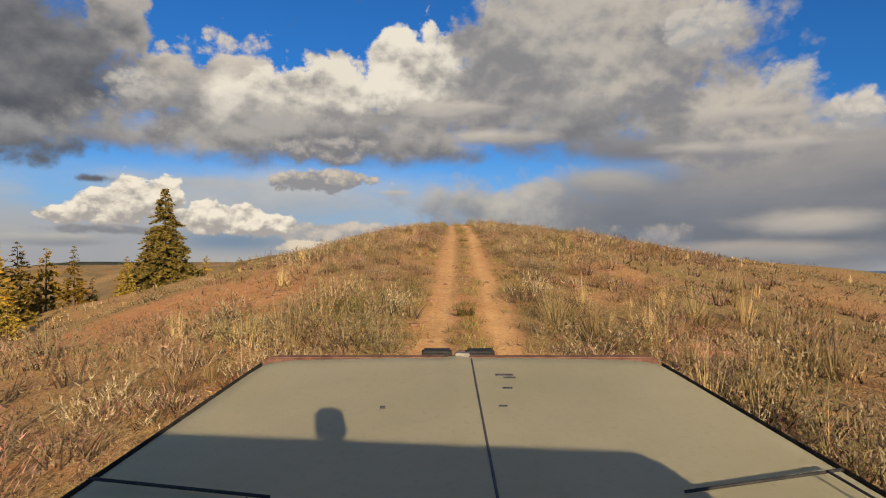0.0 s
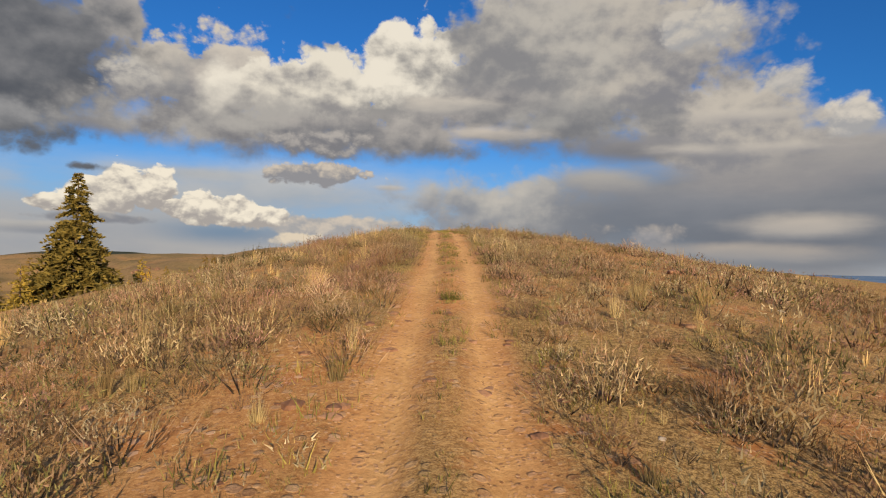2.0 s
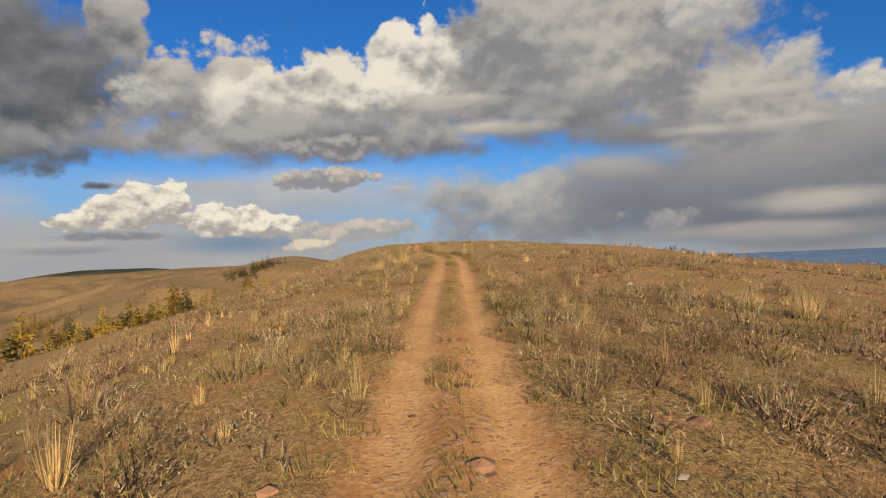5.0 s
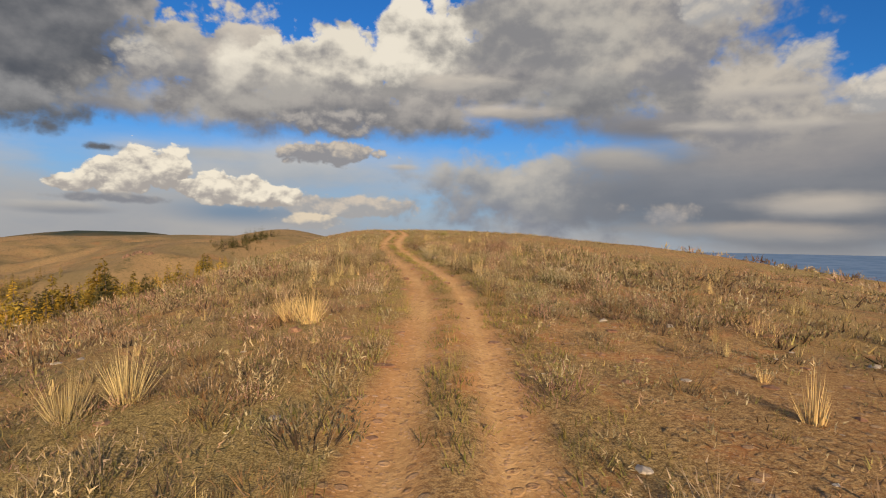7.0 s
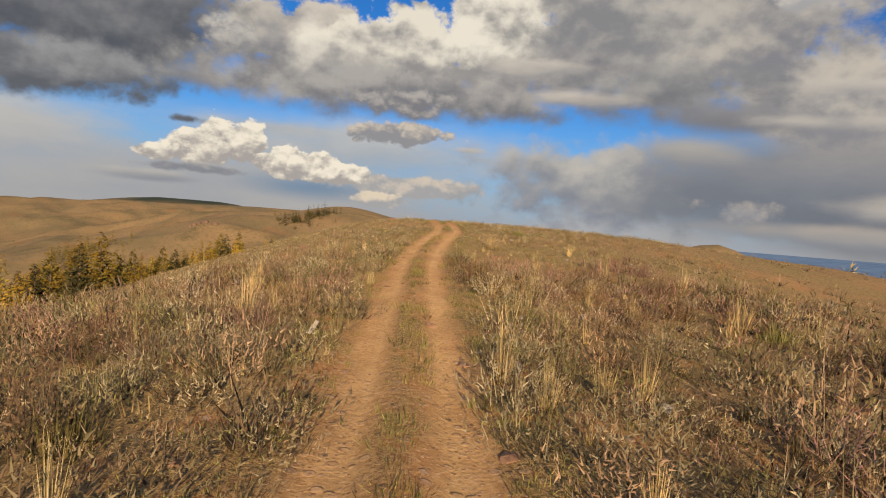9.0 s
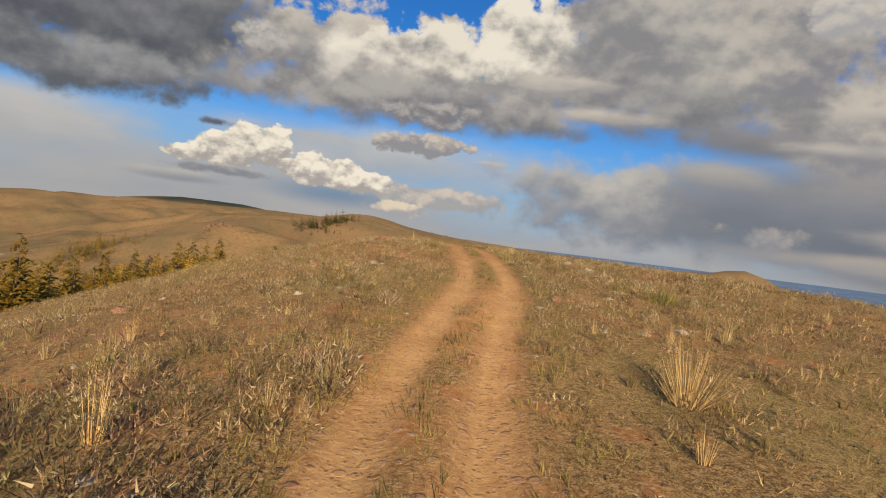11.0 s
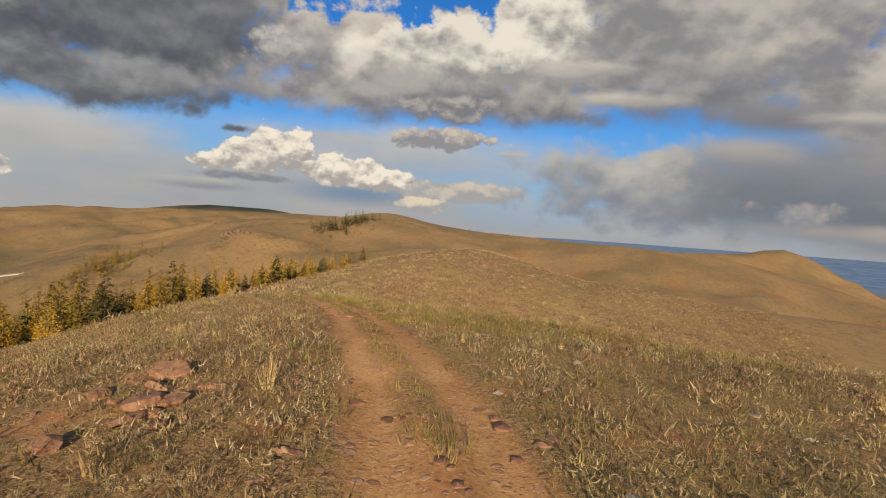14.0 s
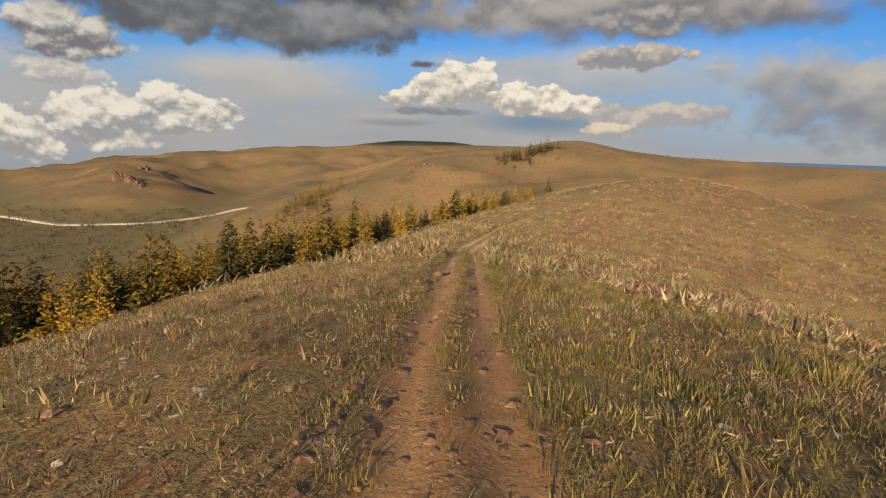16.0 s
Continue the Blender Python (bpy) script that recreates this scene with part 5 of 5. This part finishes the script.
def paint_material():
    m, N, L, P = material("dusty_sage_paint")
    co = N.new("ShaderNodeTexCoord").outputs["Object"]
    wide, fine = fuzz(N, L, co, 1.6, 6, 0.6).outputs[0], fuzz(N, L, co, 55.0, 4, 0.7).outputs[0]
    patch = fuzz(N, L, co, 4.5, 7, 0.7).outputs[0]
    col = blend(N, L, smooth(N, L, wide, 0.35, 0.65), (0.74, 0.69, 0.45, 1), (0.82, 0.76, 0.52, 1))
    col = blend(N, L, smooth(N, L, fine, 0.52, 0.75, 0.0, 0.5), col, (0.62, 0.57, 0.38, 1))
    col = blend(N, L, smooth(N, L, patch, 0.66, 0.72, 0.0, 0.45), col, (0.45, 0.44, 0.38, 1))
    L.new(col, P.inputs["Base Color"])
    L.new(smooth(N, L, patch, 0.3, 0.75, 0.75, 0.5), P.inputs["Roughness"])
    P.inputs["Specular IOR Level"].default_value = 0.3
    bump(N, L, P, fine, 0.08, 0.002)
    return m


M_PAINT = paint_material()
M_RUBBER = rough_material("black_rubber", (0.012, 0.012, 0.012), (0.04, 0.038, 0.035), 20, 0.75, relief=0.2, distance=0.003)
M_RUST = rough_material("rusty_trim", (0.10, 0.04, 0.025), (0.22, 0.12, 0.08), 14, 0.8, relief=0.3, distance=0.003)
M_STEEL = rough_material("worn_steel", (0.25, 0.24, 0.23), (0.42, 0.41, 0.39), 25, 0.45, 0.9, 0.15, 0.002)
M_CHIP = rough_material("bare_primer", (0.05, 0.05, 0.055), (0.09, 0.09, 0.10), 30, 0.7, relief=0.2, distance=0.002)
M_GLASS, _N, _L, _P = material("window_glass")
_P.inputs["Base Color"].default_value, _P.inputs["Roughness"].default_value, _P.inputs["Transmission Weight"].default_value = (0.6, 0.65, 0.62, 1), 0.02, 1.0


M_GLASS_DARK = rough_material("dark_glass", (0.02, 0.022, 0.022), (0.03, 0.032, 0.032), 3, 0.08, relief=0.0)


def hood_panel():
    """The bonnet: a shallow crowned sheet that narrows forward, with a raised middle panel and rounded front corners."""
    bm = bmesh.new()
    rows, cols = 24, 40
    grid = []
    for j in range(rows + 1):
        f = j / rows
        y = 0.62 + 1.515 * f
        half = 0.872 - 0.122 * f
        line = []
        for i in range(cols + 1):
            g = -1 + 2 * i / cols
            x, yy = g * half, y
            if f > 0.9:
                yy -= 0.10 * max(0.0, abs(g) - 0.86) / 0.14 * (f - 0.9) / 0.1
            z = 1.431 + 0.012 * (1 - g * g) - 0.02 * max(0.0, abs(g) - 0.95) / 0.05 - 0.015 * max(0.0, f - 0.96) / 0.04
            if abs(g + 0.02) < 0.055 - 0.01 * f:
                z += 0.007
            line.append(bm.verts.new((x, yy, z)))
        grid.append(line)
    for j in range(rows):
        for i in range(cols):
            bm.faces.new((grid[j][i], grid[j][i + 1], grid[j + 1][i + 1], grid[j + 1][i]))
    bmesh.ops.solidify(bm, geom=bm.faces[:], thickness=0.02)
    for f in bm.faces:
        f.smooth = True
    return bm


def wheel(car, x, y):
    bm = bmesh.new()
    bmesh.ops.create_cone(bm, cap_ends=True, segments=36, radius1=0.41, radius2=0.41, depth=0.27, matrix=Matrix.Translation((x, y, 0.41)) @ Matrix.Rotation(radians(90), 4, "Y"))
    bmesh.ops.bevel(bm, geom=[e for e in bm.edges if len(e.link_faces) == 2 and e.calc_face_angle(0) > 1], offset=0.05, segments=3, affect="EDGES")
    w = part("wheel", bm, M_RUBBER, car, "muddy black off-road tyre")
    side = 1 if x > 0 else -1
    bm = bmesh.new()
    bmesh.ops.create_cone(bm, cap_ends=True, segments=28, radius1=0.22, radius2=0.19, depth=0.03, matrix=Matrix.Translation((x + side * 0.14, y, 0.41)) @ Matrix.Rotation(radians(90 * side), 4, "Y"))
    part("rim", bm, M_STEEL, w, "dull steel rim")


def vehicle():
    car = new("off_road_vehicle")
    car.matrix_basis = pose(0.07, 0.209, -1.989, 6.0, 0, 0)
    tagged(car, "dusty sage-green off-road vehicle standing on the wheel ruts", "vehicle")
    hood = part("hood", hood_panel(), M_PAINT, car, "dusty sage-green bonnet with worn paint")
    part("latch", box(-0.025, 0.03, 2.07, 2.10, 1.447, 1.462, 0.004), M_STEEL, hood, "small steel bonnet latch")
    part("seam", box(0.032, 0.038, 0.64, 2.06, 1.4395, 1.4465, 0.001, 1), M_CHIP, hood, "dark pressed seam")
    for x, y, a, b in ((0.135, 1.86, 0.03, 0.008), (0.15, 1.83, 0.02, 0.006), (0.13, 1.72, 0.015, 0.006), (0.10, 1.56, 0.012, 0.005), (-0.24, 1.55, 0.007, 0.008)):
        part("paint_chip", box(x - a, x + a, y - b, y + b, 1.4405, 1.4455, 0.001, 1), M_CHIP, hood, "dark chip in the paint")
    part("front_trim", block([(-0.77, 2.125, 1.36), (0.77, 2.125, 1.36), (0.70, 2.165, 1.36), (-0.70, 2.165, 1.36), (-0.76, 2.125, 1.432), (0.76, 2.125, 1.432), (0.70, 2.16, 1.434), (-0.70, 2.16, 1.434)], 0.006), M_RUST, car, "rusty brown front edge")
    for x0, x1 in ((-0.155, -0.035), (0.02, 0.135)):
        part("guard_block", box(x0, x1, 2.19, 2.26, 1.39, 1.437, 0.008), M_RUBBER, car, "black rubber block on the guard")
    part("grille_panel", box(-0.72, 0.72, 2.06, 2.14, 0.85, 1.36, 0.02), M_PAINT, car)
    part("bumper", box(-0.85, 0.85, 2.2, 2.38, 0.62, 0.82, 0.03), M_RUBBER, car, "black steel front bumper")
    for sgn in (-1, 1):
        part("fender", block([(sgn * 0.60, -0.1, 0.8), (sgn * 0.92, -0.1, 0.8), (sgn * 0.88, 2.1, 0.8), (sgn * 0.60, 2.1, 0.8), (sgn * 0.60, -0.1, 1.40), (sgn * 0.905, -0.1, 1.40), (sgn * 0.80, 2.08, 1.40), (sgn * 0.60, 2.08, 1.40)], 0.02), M_PAINT, car)
        part("hood_edge", block([(sgn * 0.874, 0.62, 1.395), (sgn * 0.878, 0.62, 1.395), (sgn * 0.756, 2.09, 1.395), (sgn * 0.752, 2.09, 1.395), (sgn * 0.874, 0.62, 1.424), (sgn * 0.878, 0.62, 1.42), (sgn * 0.756, 2.09, 1.42), (sgn * 0.752, 2.09, 1.424)], 0.001), M_RUBBER, car, "black rubber edge along the bonnet")
    part("cowl", box(-0.86, 0.86, 0.47, 0.612, 1.36, 1.435, 0.01), M_PAINT, car)
    for x0, x1, y0, y1 in ((-0.79, -0.40, 1.114, 1.04), (0.40, 0.77, 1.06, 1.153)):
        w = part("wiper", tube((x0, y0, 1.452), (x1, y1, 1.452), 0.0035, 8), M_RUBBER, car, "black wiper blade")
        part("wiper_arm", tube((x1 - 0.04, y1 - 0.012, 1.455), (x1 + 0.03, 0.60, 1.45), 0.003, 8), M_RUBBER, w)
    for sgn in (-1, 1):
        part("pillar", block([(sgn * 0.80, 0.47, 1.42), (sgn * 0.86, 0.47, 1.42), (sgn * 0.86, 0.40, 1.42), (sgn * 0.80, 0.40, 1.42), (sgn * 0.66, -0.16, 1.95), (sgn * 0.72, -0.16, 1.95), (sgn * 0.72, -0.24, 1.95), (sgn * 0.66, -0.24, 1.95)], 0.008), M_PAINT, car)
    glass = part("windscreen", block([(-0.80, 0.462, 1.43), (0.80, 0.462, 1.43), (0.80, 0.455, 1.43), (-0.80, 0.455, 1.43), (-0.66, -0.165, 1.945), (0.66, -0.165, 1.945), (0.66, -0.172, 1.945), (-0.66, -0.172, 1.945)], 0.002, 1), M_GLASS, car)
    part("cab_body", box(-0.90, 0.90, -2.7, 0.40, 0.75, 1.42, 0.03), M_PAINT, car)
    part("cab_upper", block([(-0.86, -2.6, 1.42), (0.86, -2.6, 1.42), (0.86, -0.20, 1.42), (-0.86, -0.20, 1.42), (-0.74, -2.5, 1.93), (0.74, -2.5, 1.93), (0.74, -0.24, 1.93), (-0.74, -0.24, 1.93)], 0.03), M_GLASS_DARK, car, "dark side windows")
    part("roof", block([(-0.74, -2.55, 1.93), (0.74, -2.55, 1.93), (0.80, -0.26, 1.93), (-0.74, -0.16, 1.93), (-0.72, -2.5, 2.055), (0.80, -2.5, 2.055), (0.80, -0.32, 2.055), (-0.72, -0.18, 2.055)], 0.02), M_PAINT, car)
    # unseen block, added to cast the camera case's square shadow on the bonnet
    part("roof_lamp", box(0.03, 0.105, -0.30, -0.25, 2.055, 2.135, 0.012), M_RUBBER, car, "small square black block on the roof, standing in for the camera case")
    for x in (-0.76, 0.76):
        for y in (1.45, -1.75):
            wheel(car, x, y)


vehicle()
